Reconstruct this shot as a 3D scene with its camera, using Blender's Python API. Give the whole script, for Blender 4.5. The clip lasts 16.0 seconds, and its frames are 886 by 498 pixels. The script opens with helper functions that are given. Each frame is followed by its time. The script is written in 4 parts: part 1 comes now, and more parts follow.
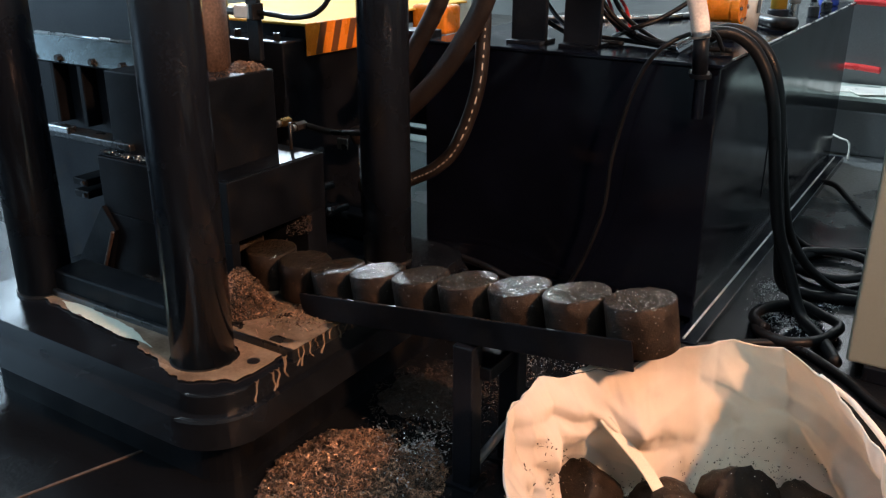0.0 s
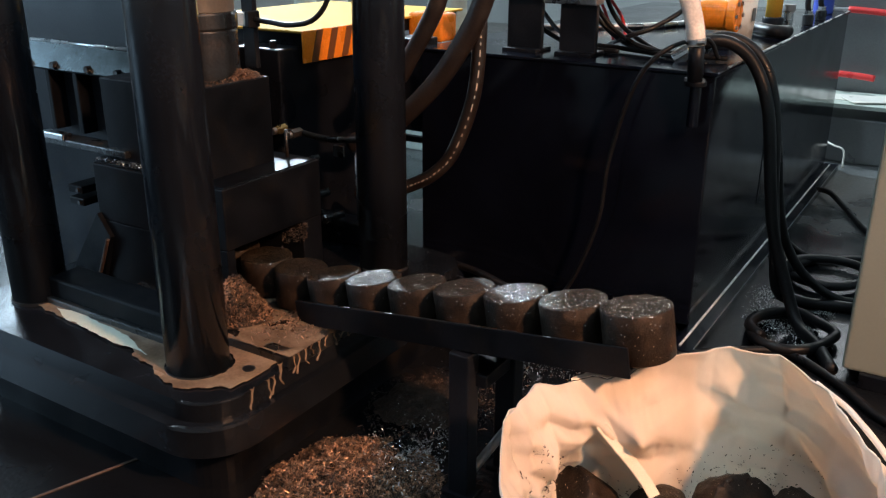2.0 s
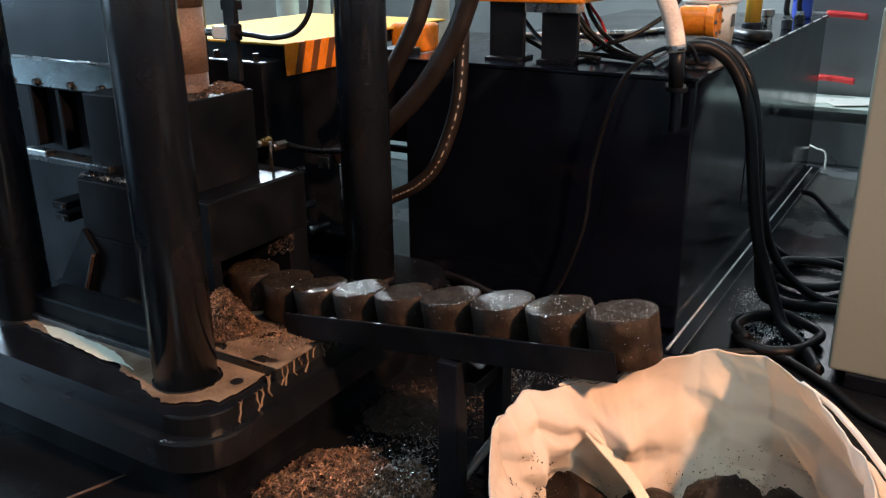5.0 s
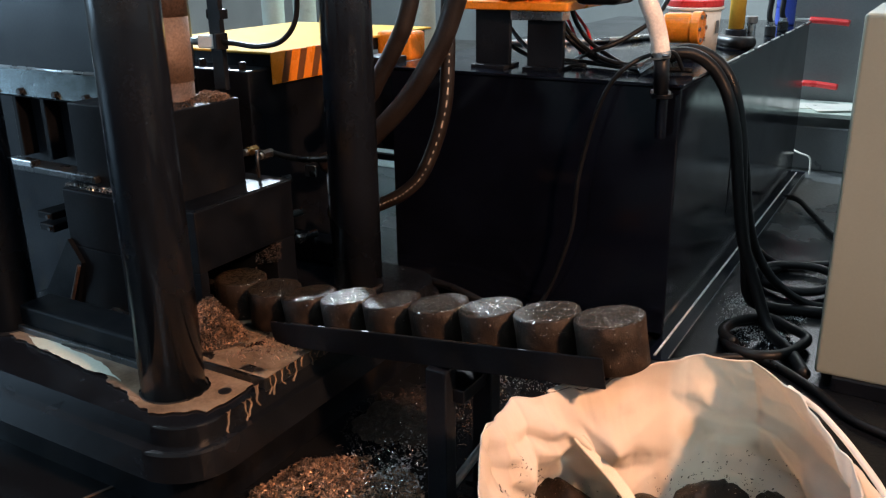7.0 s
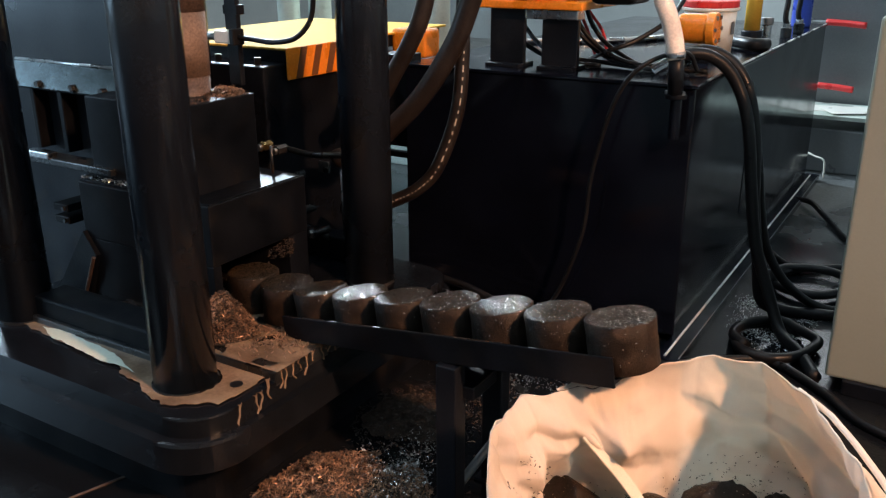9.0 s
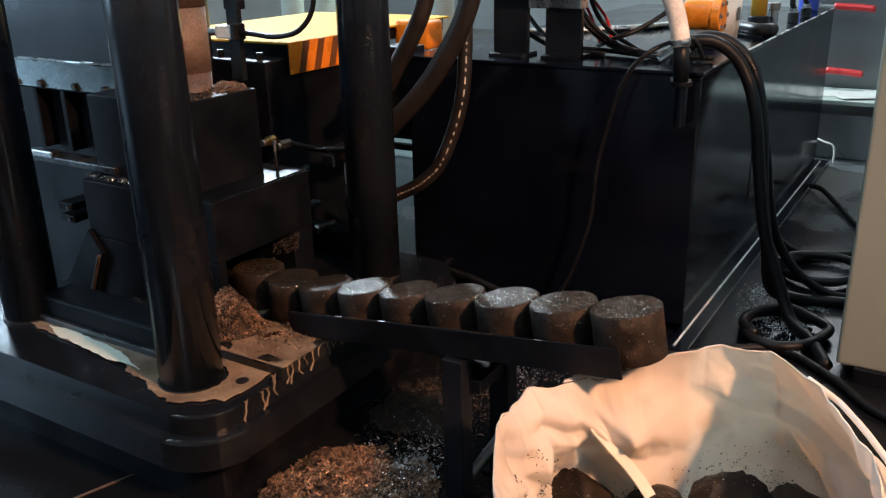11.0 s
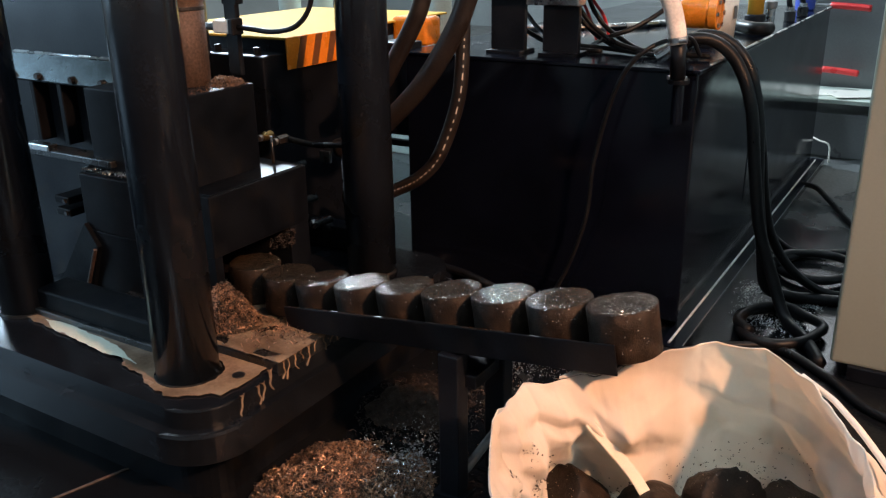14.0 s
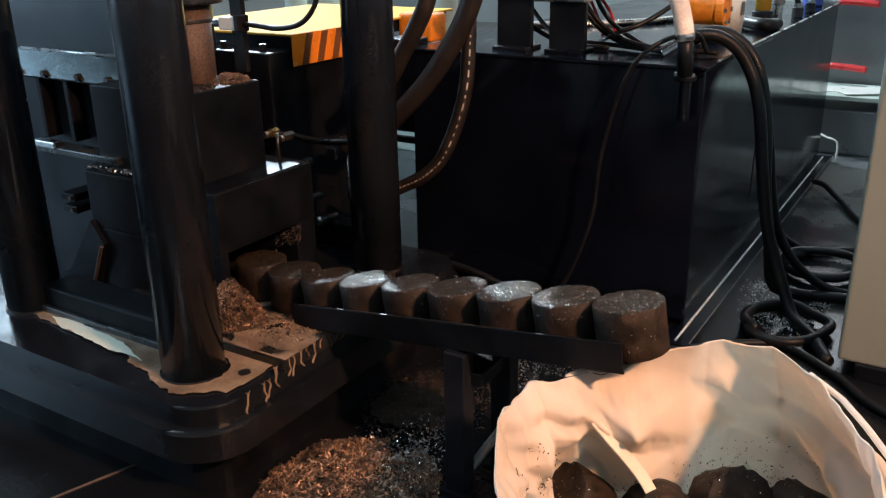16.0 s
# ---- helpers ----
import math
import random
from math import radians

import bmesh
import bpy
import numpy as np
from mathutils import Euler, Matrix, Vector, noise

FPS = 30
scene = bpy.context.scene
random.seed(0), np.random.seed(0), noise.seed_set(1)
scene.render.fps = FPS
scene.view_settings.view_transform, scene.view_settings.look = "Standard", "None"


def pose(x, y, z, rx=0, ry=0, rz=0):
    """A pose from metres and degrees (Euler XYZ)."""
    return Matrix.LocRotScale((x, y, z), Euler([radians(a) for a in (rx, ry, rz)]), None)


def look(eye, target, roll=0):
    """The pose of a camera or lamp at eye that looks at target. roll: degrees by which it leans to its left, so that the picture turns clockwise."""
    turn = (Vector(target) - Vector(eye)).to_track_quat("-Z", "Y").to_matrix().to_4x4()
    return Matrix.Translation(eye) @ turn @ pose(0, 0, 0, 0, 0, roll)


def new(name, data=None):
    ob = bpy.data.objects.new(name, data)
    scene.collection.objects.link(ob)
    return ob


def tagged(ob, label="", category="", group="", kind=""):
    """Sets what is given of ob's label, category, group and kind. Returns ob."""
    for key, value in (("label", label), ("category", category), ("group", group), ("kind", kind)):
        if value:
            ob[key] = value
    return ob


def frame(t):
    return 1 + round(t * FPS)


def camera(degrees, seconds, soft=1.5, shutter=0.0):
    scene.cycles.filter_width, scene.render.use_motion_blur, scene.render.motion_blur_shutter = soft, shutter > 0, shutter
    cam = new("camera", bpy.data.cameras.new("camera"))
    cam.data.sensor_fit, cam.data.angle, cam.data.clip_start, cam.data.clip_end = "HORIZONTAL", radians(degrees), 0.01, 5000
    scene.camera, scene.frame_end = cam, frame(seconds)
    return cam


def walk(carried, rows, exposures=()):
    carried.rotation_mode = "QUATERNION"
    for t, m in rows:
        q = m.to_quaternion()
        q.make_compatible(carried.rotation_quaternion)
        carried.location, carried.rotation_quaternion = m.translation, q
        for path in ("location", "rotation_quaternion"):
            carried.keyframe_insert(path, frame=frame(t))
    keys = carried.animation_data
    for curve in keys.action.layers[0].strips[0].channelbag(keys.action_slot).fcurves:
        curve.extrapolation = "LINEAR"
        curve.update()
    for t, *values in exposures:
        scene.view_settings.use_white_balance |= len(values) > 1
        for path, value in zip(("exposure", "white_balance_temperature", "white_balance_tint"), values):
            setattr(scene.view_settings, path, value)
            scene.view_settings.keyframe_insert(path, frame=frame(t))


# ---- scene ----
cam = camera(54.6, 16.0, soft=1.3, shutter=0.4)
PATH = [
    (0, (0.286, 0.434, 1.326), (-0.719, 2.008, 0.608), 0.1),
    (0.5, (0.285, 0.437, 1.324), (-0.714, 2.017, 0.612), 0.4),
    (1, (0.282, 0.433, 1.323), (-0.718, 2.015, 0.617), 0.4),
    (1.5, (0.282, 0.432, 1.323), (-0.718, 2.014, 0.62), 0.3),
    (2, (0.285, 0.435, 1.324), (-0.715, 2.019, 0.623), 0.2),
    (2.5, (0.284, 0.434, 1.324), (-0.713, 2.023, 0.63), 0.2),
    (3, (0.286, 0.435, 1.327), (-0.708, 2.027, 0.637), 0.1),
    (3.5, (0.288, 0.433, 1.325), (-0.705, 2.028, 0.639), -0.0),
    (4, (0.29, 0.433, 1.322), (-0.703, 2.025, 0.632), -0.3),
    (6.5, (0.295, 0.43, 1.326), (-0.667, 2.054, 0.663), -0.9),
    (7, (0.295, 0.431, 1.325), (-0.664, 2.055, 0.661), -0.8),
    (7.5, (0.294, 0.432, 1.323), (-0.664, 2.055, 0.654), -0.5),
    (8, (0.293, 0.425, 1.324), (-0.67, 2.044, 0.651), -0.1),
    (8.5, (0.292, 0.419, 1.329), (-0.679, 2.033, 0.656), -0.1),
    (9, (0.297, 0.422, 1.327), (-0.683, 2.032, 0.658), -0.2),
    (11.5, (0.302, 0.443, 1.322), (-0.697, 2.033, 0.633), -1.5),
    (12, (0.3, 0.44, 1.324), (-0.7, 2.029, 0.633), -1.5),
    (12.5, (0.302, 0.439, 1.325), (-0.697, 2.028, 0.633), -1.5),
    (13, (0.301, 0.438, 1.324), (-0.696, 2.028, 0.634), -1.4),
    (13.5, (0.302, 0.436, 1.324), (-0.691, 2.03, 0.633), -1.2),
    (14, (0.302, 0.435, 1.323), (-0.685, 2.031, 0.63), -0.9),
    (14.5, (0.304, 0.437, 1.325), (-0.682, 2.032, 0.629), -0.7),
    (15, (0.301, 0.436, 1.324), (-0.687, 2.029, 0.627), -0.7),
    (15.5, (0.3, 0.435, 1.323), (-0.694, 2.024, 0.625), -0.8),
    (16, (0.299, 0.44, 1.323), (-0.698, 2.026, 0.623), -1.0),
]
walk(cam, [(t, look(eye, target, roll)) for t, eye, target, roll in PATH])

# ---- light ----
world = bpy.data.worlds.new("hall_air")
scene.world = world
world.use_nodes = True
world.node_tree.nodes["Background"].inputs[0].default_value = (0.5, 0.6, 0.75, 1)
world.node_tree.nodes["Background"].inputs[1].default_value = 0.02
scene.view_settings.exposure = 0.0


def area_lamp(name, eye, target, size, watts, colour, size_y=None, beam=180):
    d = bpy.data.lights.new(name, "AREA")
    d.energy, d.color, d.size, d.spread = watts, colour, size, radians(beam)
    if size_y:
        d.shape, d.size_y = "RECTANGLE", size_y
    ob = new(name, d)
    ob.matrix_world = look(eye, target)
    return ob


WARM, COLD = (1.0, 0.51, 0.275), (0.72, 0.88, 1.0)
area_lamp("warm_flood_light", (2.86, 0.9, 3.2), (-0.5, 1.9, 0.3), 0.3, 62, WARM, beam=70)
area_lamp("cold_flood_light", (-5.62, 6.50, 4.07), (-0.9, 2.1, 0.4), 0.12, 950, COLD)
for lx in (-6.0, -1.5, 3.0):
    area_lamp("ceiling_tube_light", (lx, 1.0, 6.4), (lx, 1.0, 0), 0.3, 170, (0.66, 0.85, 1.0), 6.0)
area_lamp("west_window_light", (-8.7, 6.0, 3.6), (0, 2.0, 0.6), 4.0, 300, (0.62, 0.82, 1.0), 1.6)
# Unseen cool fill from the west; the hall wall has no door there.
area_lamp("west_fill_light", (-8.6, -0.8, 2.3), (-1.5, 2.0, 0.6), 4.5, 330, (0.48, 0.74, 1.0), 3.2)
area_lamp("north_window_light", (-1.4, 11.8, 4.0), (-0.5, 2.0, 0.5), 5.0, 90, (0.85, 0.90, 1.0), 1.0)
area_lamp("high_window_light", (-5.4, 11.8, 5.5), (-0.8, 2.4, 0.0), 2.4, 120, (0.80, 0.90, 1.0), 1.4)
area_lamp("far_bay_light", (-1.0, 9.5, 6.2), (-1.0, 11.5, 1.0), 5.0, 330, (0.92, 1.0, 0.97), 1.0)


# ---- materials ----
def mat(name, colour, rough=0.5, metal=0.0, vary=0.25, scale=12.0, fine=140.0, bump=0.15, spec=0.5, rough_vary=0.15,
        tint=None, tint_scale=4.0, tint_amount=0.5, coat=0.0, glitter=0.0, island=0.0, flecks=0.0, cell=620):
    m = bpy.data.materials.new(name)
    m.use_nodes = True
    nt = m.node_tree
    n, ln = nt.nodes, nt.links
    b = n["Principled BSDF"]
    tc = n.new("ShaderNodeTexCoord")
    info = n.new("ShaderNodeObjectInfo")
    shift = n.new("ShaderNodeVectorMath")
    shift.operation = "MULTIPLY_ADD"
    ln.new(info.outputs["Random"], shift.inputs[0])
    shift.inputs[1].default_value = (7, 11, 13)
    ln.new(tc.outputs["Object"], shift.inputs[2])
    co = shift.outputs[0]

    def tex(sc, detail=6):
        t = n.new("ShaderNodeTexNoise")
        t.inputs["Scale"].default_value, t.inputs["Detail"].default_value = sc, detail
        ln.new(co, t.inputs["Vector"])
        return t.outputs["Fac"]

    def remap(v, a, c, lo, hi):
        r = n.new("ShaderNodeMapRange")
        r.inputs[1].default_value, r.inputs[2].default_value, r.inputs[3].default_value, r.inputs[4].default_value = a, c, lo, hi
        ln.new(v, r.inputs[0])
        return r.outputs[0]

    big, small = tex(scale), tex(fine, 3)
    mul = n.new("ShaderNodeMath")
    mul.operation = "MULTIPLY"
    ln.new(remap(big, 0.3, 0.7, 1 - vary, 1 + vary), mul.inputs[0])
    ln.new(remap(small, 0.3, 0.7, 1 - vary, 1 + vary), mul.inputs[1])
    hsv = n.new("ShaderNodeHueSaturation")
    value = mul.outputs[0]
    if island:
        geo = n.new("ShaderNodeNewGeometry")
        each = n.new("ShaderNodeMath")
        each.operation = "MULTIPLY"
        ln.new(remap(geo.outputs["Random Per Island"], 0.0, 1.0, 1 - island, 1 + island), each.inputs[0])
        ln.new(value, each.inputs[1])
        value = each.outputs[0]
    ln.new(value, hsv.inputs["Value"])
    if tint:
        mx = n.new("ShaderNodeMix")
        mx.data_type = "RGBA"
        ln.new(remap(tex(tint_scale, 8), 0.62 - 0.3 * tint_amount, 0.78 - 0.3 * tint_amount, 0, 1), mx.inputs[0])
        mx.inputs[6].default_value, mx.inputs[7].default_value = (*colour, 1), (*tint, 1)
        ln.new(mx.outputs[2], hsv.inputs["Color"])
    else:
        hsv.inputs["Color"].default_value = (*colour, 1)
    ln.new(hsv.outputs[0], b.inputs["Base Color"])
    b.inputs["Metallic"].default_value = metal
    b.inputs["Specular IOR Level"].default_value = spec
    b.inputs["Coat Weight"].default_value = coat
    ln.new(remap(big, 0.3, 0.7, max(0.03, rough - rough_vary), min(1, rough + rough_vary)), b.inputs["Roughness"])
    if bump:
        bp = n.new("ShaderNodeBump")
        bp.inputs["Strength"].default_value, bp.inputs["Distance"].default_value = bump, 0.004
        ln.new(small, bp.inputs["Height"])
        ln.new(bp.outputs[0], b.inputs["Normal"])
    if glitter:
        vo = n.new("ShaderNodeTexVoronoi")
        vo.inputs["Scale"].default_value = cell
        ln.new(co, vo.inputs["Vector"])
        off = n.new("ShaderNodeVectorMath")
        off.operation = "SUBTRACT"
        ln.new(vo.outputs["Color"], off.inputs[0])
        off.inputs[1].default_value = (0.5, 0.5, 0.5)
        add = n.new("ShaderNodeVectorMath")
        add.operation = "MULTIPLY_ADD"
        ln.new(off.outputs[0], add.inputs[0])
        add.inputs[1].default_value = (glitter, glitter, glitter)
        ln.new(bp.outputs[0], add.inputs[2])
        nz = n.new("ShaderNodeVectorMath")
        nz.operation = "NORMALIZE"
        ln.new(add.outputs[0], nz.inputs[0])
        ln.new(nz.outputs[0], b.inputs["Normal"])
        if flecks:  # bright metal flakes among the dull grains
            cut = n.new("ShaderNodeTexWhiteNoise")
            ln.new(vo.outputs["Position"], cut.inputs["Vector"])
            on = n.new("ShaderNodeMath")
            on.operation = "LESS_THAN"
            ln.new(cut.outputs["Value"], on.inputs[0])
            on.inputs[1].default_value = flecks
            flake = n.new("ShaderNodeBsdfPrincipled")
            flake.inputs["Base Color"].default_value = (0.60, 0.57, 0.53, 1)
            flake.inputs["Metallic"].default_value, flake.inputs["Roughness"].default_value = 1.0, 0.17
            ln.new(nz.outputs[0], flake.inputs["Normal"])
            both = n.new("ShaderNodeMixShader")
            ln.new(on.outputs[0], both.inputs[0])
            ln.new(b.outputs[0], both.inputs[1])
            ln.new(flake.outputs[0], both.inputs[2])
            ln.new(both.outputs[0], n["Material Output"].inputs["Surface"])
    return m


BLACK = mat("black_gloss_paint", (0.0048, 0.006, 0.009), 0.36, spec=0.26, vary=0.3, scale=5, bump=0.05, tint=(0.012, 0.013, 0.014), tint_scale=7, tint_amount=0.2)
DULL = mat("dull_black_press_paint", (0.010, 0.0115, 0.016), 0.5, spec=0.2, vary=0.3, scale=6, bump=0.08, tint=(0.018, 0.014, 0.012), tint_scale=9, tint_amount=0.25)
DIE = mat("oiled_die_steel", (0.0026, 0.0034, 0.0052), 0.5, spec=0.13, vary=0.35, scale=7, bump=0.08, tint=(0.006, 0.0055, 0.0055), tint_scale=9, tint_amount=0.25)
WETBLACK = mat("wet_black_base_paint", (0.0055, 0.0065, 0.0085), 0.2, spec=0.32, vary=0.3, scale=8, bump=0.12, rough_vary=0.09)
COLUMN = mat("black_column_steel", (0.008, 0.0105, 0.0155), 0.26, spec=0.42, vary=0.2, scale=3, bump=0.04, tint=(0.013, 0.013, 0.013), tint_scale=5, tint_amount=0.1)
OILY = mat("oily_black_steel", (0.009, 0.010, 0.011), 0.3, vary=0.5, scale=9, bump=0.2, tint=(0.035, 0.022, 0.014), tint_scale=6, tint_amount=0.3)
TANK = mat("black_tank_enamel", (0.0026, 0.0034, 0.0070), 0.15, spec=0.33, vary=0.3, scale=4, bump=0.03, rough_vary=0.08)
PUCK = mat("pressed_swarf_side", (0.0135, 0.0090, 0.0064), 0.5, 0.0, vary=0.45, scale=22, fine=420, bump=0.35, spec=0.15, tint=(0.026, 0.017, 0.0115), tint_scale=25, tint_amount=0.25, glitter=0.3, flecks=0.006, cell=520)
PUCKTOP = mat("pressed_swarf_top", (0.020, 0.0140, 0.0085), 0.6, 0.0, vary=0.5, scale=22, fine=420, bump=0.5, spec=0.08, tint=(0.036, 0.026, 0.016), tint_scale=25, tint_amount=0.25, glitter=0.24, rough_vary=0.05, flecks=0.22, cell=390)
CHIP = mat("copper_brown_swarf", (0.25, 0.145, 0.092), 0.40, 0.75, vary=0.5, scale=40, fine=300, bump=0.2, tint=(0.045, 0.032, 0.026), tint_scale=14, tint_amount=0.35, island=0.85)
CHIPBED = mat("swarf_dust", (0.035, 0.022, 0.015), 0.6, 0.3, vary=0.6, scale=30, fine=220, bump=1.0, glitter=0.9, flecks=0.03, cell=330)
SLUDGE = mat("tan_coolant_sludge", (0.22, 0.155, 0.105), 0.16, vary=0.12, scale=10, bump=0.05, tint=(0.13, 0.085, 0.055), tint_scale=9, tint_amount=0.5)
PUNCH = mat("dark_punch_steel", (0.095, 0.060, 0.044), 0.62, 0.3, vary=0.35, scale=14, bump=0.3)
DUSTY = mat("swarf_dusted_steel", (0.20, 0.13, 0.092), 0.7, 0.2, vary=0.25, scale=18, bump=0.3)
# Pale colour that holds the cold reflection seen on the wet sludge.
GLARE = mat("pale_glare_film", (0.62, 0.66, 0.56), 0.1, vary=0.06, scale=9, bump=0.0)
CHROME = mat("chromed_rod", (0.86, 0.78, 0.68), 0.36, 0.72, vary=0.06, scale=6, bump=0.02, rough_vary=0.05)
WETSTEEL = mat("wet_dark_steel", (0.085, 0.098, 0.10), 0.24, 1.0, vary=0.25, scale=10, bump=0.06, rough_vary=0.06)
# Pale dull steel that stands in for glints on the skid and wet floor.
GLINTSTEEL = mat("pale_glint_steel", (0.80, 0.80, 0.80), 0.5, 0.7, vary=0.25, bump=0.1)
STEEL = mat("bare_steel", (0.42, 0.42, 0.42), 0.3, 1.0, vary=0.2, bump=0.1)
CLOTH = mat("woven_bag_cloth", (0.66, 0.595, 0.54), 0.75, vary=0.06, scale=7, fine=500, bump=0.25, tint=(0.47, 0.37, 0.27), tint_scale=7, tint_amount=0.22)


def let_through(m, colour, amount):
    """Thin cloth: part of the light that falls on one side comes out on the other."""
    n, ln = m.node_tree.nodes, m.node_tree.links
    back = n.new("ShaderNodeBsdfTranslucent")
    back.inputs["Color"].default_value = (*colour, 1)
    both = n.new("ShaderNodeMixShader")
    both.inputs[0].default_value = amount
    ln.new(n["Principled BSDF"].outputs[0], both.inputs[1])
    ln.new(back.outputs[0], both.inputs[2])
    ln.new(both.outputs[0], n["Material Output"].inputs["Surface"])


let_through(CLOTH, (0.78, 0.72, 0.62), 0.45)
STRAP = mat("white_webbing", (0.56, 0.54, 0.47), 0.6, vary=0.08, fine=400, bump=0.3)
YELLOW = mat("yellow_machine_paint", (0.62, 0.35, 0.05), 0.72, spec=0.06, vary=0.05, bump=0.02, rough_vary=0.02)
ORANGE = mat("orange_machine_paint", (0.85, 0.26, 0.02), 0.3, vary=0.1, bump=0.05)
STRIPE = mat("hazard_stripe_brown", (0.16, 0.06, 0.02), 0.4, vary=0.1, bump=0.03)
RUBBER = mat("black_rubber", (0.007, 0.007, 0.0078), 0.4, spec=0.2, vary=0.3, bump=0.15)
HOSE = mat("brown_black_hydraulic_hose", (0.018, 0.013, 0.0105), 0.45, vary=0.3, bump=0.2)
PRINT = mat("pale_hose_print", (0.55, 0.47, 0.38), 0.6, vary=0.2, bump=0)
CREAM = mat("cream_cabinet_enamel", (0.235, 0.255, 0.215), 0.38, vary=0.02, scale=3, bump=0.01)
WHITE = mat("white_plastic", (0.75, 0.72, 0.64), 0.4, vary=0.05, bump=0.03)
RED = mat("red_plastic", (0.62, 0.03, 0.03), 0.35, vary=0.1, bump=0.05)
BLUE = mat("blue_plastic", (0.03, 0.06, 0.35), 0.35, vary=0.1, bump=0.05)
CLEAR = mat("cloudy_clear_hose", (0.80, 0.70, 0.62), 0.2, vary=0.12, scale=20, bump=0.08)
BRASS = mat("brass_fitting", (0.55, 0.36, 0.14), 0.28, 1.0, vary=0.2)
GREY = mat("grey_sheet_metal", (0.17, 0.175, 0.175), 0.4, 0.3, vary=0.07, scale=3, bump=0.05)
PALE = mat("pale_green_machine_paint", (0.45, 0.50, 0.44), 0.4, vary=0.1, bump=0.04)
FLOOR = mat("oily_concrete", (0.105, 0.108, 0.106), 0.34, spec=0.3, vary=0.3, scale=2.2, fine=60, bump=0.35, rough_vary=0.14)


def oil_spill(m, centre, near, far):
    """Black spilt oil round the press, thinning out to dry concrete with a ragged border."""
    n, ln = m.node_tree.nodes, m.node_tree.links
    b = n["Principled BSDF"]
    tc, away, ragged = n.new("ShaderNodeTexCoord"), n.new("ShaderNodeVectorMath"), n.new("ShaderNodeTexNoise")
    away.operation = "DISTANCE"
    ln.new(tc.outputs["Object"], away.inputs[0])
    away.inputs[1].default_value = centre
    ragged.inputs["Scale"].default_value, ragged.inputs["Detail"].default_value = 2.6, 9
    ln.new(tc.outputs["Object"], ragged.inputs["Vector"])
    wob = n.new("ShaderNodeMath")
    wob.operation = "MULTIPLY_ADD"
    ln.new(ragged.outputs["Fac"], wob.inputs[0])
    wob.inputs[1].default_value = 3.2
    ln.new(away.outputs["Value"], wob.inputs[2])
    dry = n.new("ShaderNodeMapRange")
    dry.inputs[1].default_value, dry.inputs[2].default_value = near + 1.6, far + 1.6
    ln.new(wob.outputs[0], dry.inputs[0])
    old_colour, old_rough = b.inputs["Base Color"].links[0].from_socket, b.inputs["Roughness"].links[0].from_socket
    mc = n.new("ShaderNodeMix")
    mc.data_type = "RGBA"
    ln.new(dry.outputs[0], mc.inputs[0])
    mc.inputs[6].default_value = (0.0045, 0.005, 0.006, 1)
    ln.new(old_colour, mc.inputs[7])
    ln.new(mc.outputs[2], b.inputs["Base Color"])
    wet = n.new("ShaderNodeMapRange")
    wet.inputs[1].default_value, wet.inputs[2].default_value, wet.inputs[3].default_value, wet.inputs[4].default_value = 0.35, 0.7, 0.12, 0.34
    ln.new(ragged.outputs["Fac"], wet.inputs[0])
    mr = n.new("ShaderNodeMix")
    ln.new(dry.outputs[0], mr.inputs[0])
    ln.new(wet.outputs[0], mr.inputs[2])
    ln.new(old_rough, mr.inputs[3])
    ln.new(mr.outputs[0], b.inputs["Roughness"])


oil_spill(FLOOR, (-1.7, 1.7, 0.0), 2.9, 4.0)
WALL = mat("hall_wall_paint", (0.35, 0.37, 0.37), 0.7, vary=0.15, scale=1.5, bump=0.05)
DARK = mat("dark_ceiling_sheet", (0.10, 0.105, 0.11), 0.6, vary=0.2, scale=1, bump=0.05)


# ---- builders ----
def thing(name, at, label, category, group="", kind=""):
    ob = new(name)
    ob.location, ob.empty_display_size = at, 0.05
    return tagged(ob, label, category, group, kind)


def part(name, bm, material, parent=None, label="", smooth=False):
    me = bpy.data.meshes.new(name)
    bmesh.ops.recalc_face_normals(bm, faces=bm.faces)
    bm.to_mesh(me)
    bm.free()
    me.materials.append(material)
    if smooth:
        for p in me.polygons:
            p.use_smooth = True
    ob = new(name, me)
    if parent:
        ob.parent = parent
        if parent.type == "EMPTY":
            ob.matrix_parent_inverse = Matrix.Translation(-parent.location)
    return tagged(ob, label)


def block(x0, x1, y0, y1, z0, z1, bevel=0.004, bm=None, seg=2):
    bm = bm or bmesh.new()
    made = bmesh.ops.create_cube(bm, size=1)["verts"]
    bmesh.ops.transform(bm, matrix=Matrix.Translation(((x0 + x1) / 2, (y0 + y1) / 2, (z0 + z1) / 2)) @ Matrix.Diagonal((x1 - x0, y1 - y0, z1 - z0, 1)), verts=made)
    if bevel:
        edges = {e for v in made for e in v.link_edges}
        bmesh.ops.bevel(bm, geom=list(edges), offset=bevel, segments=seg, affect="EDGES", profile=0.5)
    return bm


def rod(p0, p1, r, r1=None, seg=24, bm=None, bevel=0.0):
    bm = bm or bmesh.new()
    p0, p1 = Vector(p0), Vector(p1)
    d = p1 - p0
    m = Matrix.Translation((p0 + p1) / 2) @ d.to_track_quat("Z", "Y").to_matrix().to_4x4()
    made = bmesh.ops.create_cone(bm, cap_ends=True, segments=seg, radius1=r, radius2=r if r1 is None else r1, depth=d.length, matrix=m)["verts"]
    if bevel:
        rims = {e for v in made for e in v.link_edges if any(len(f.verts) > 4 for f in e.link_faces)}
        bmesh.ops.bevel(bm, geom=list(rims), offset=bevel, segments=2, affect="EDGES", profile=0.5)
    return bm


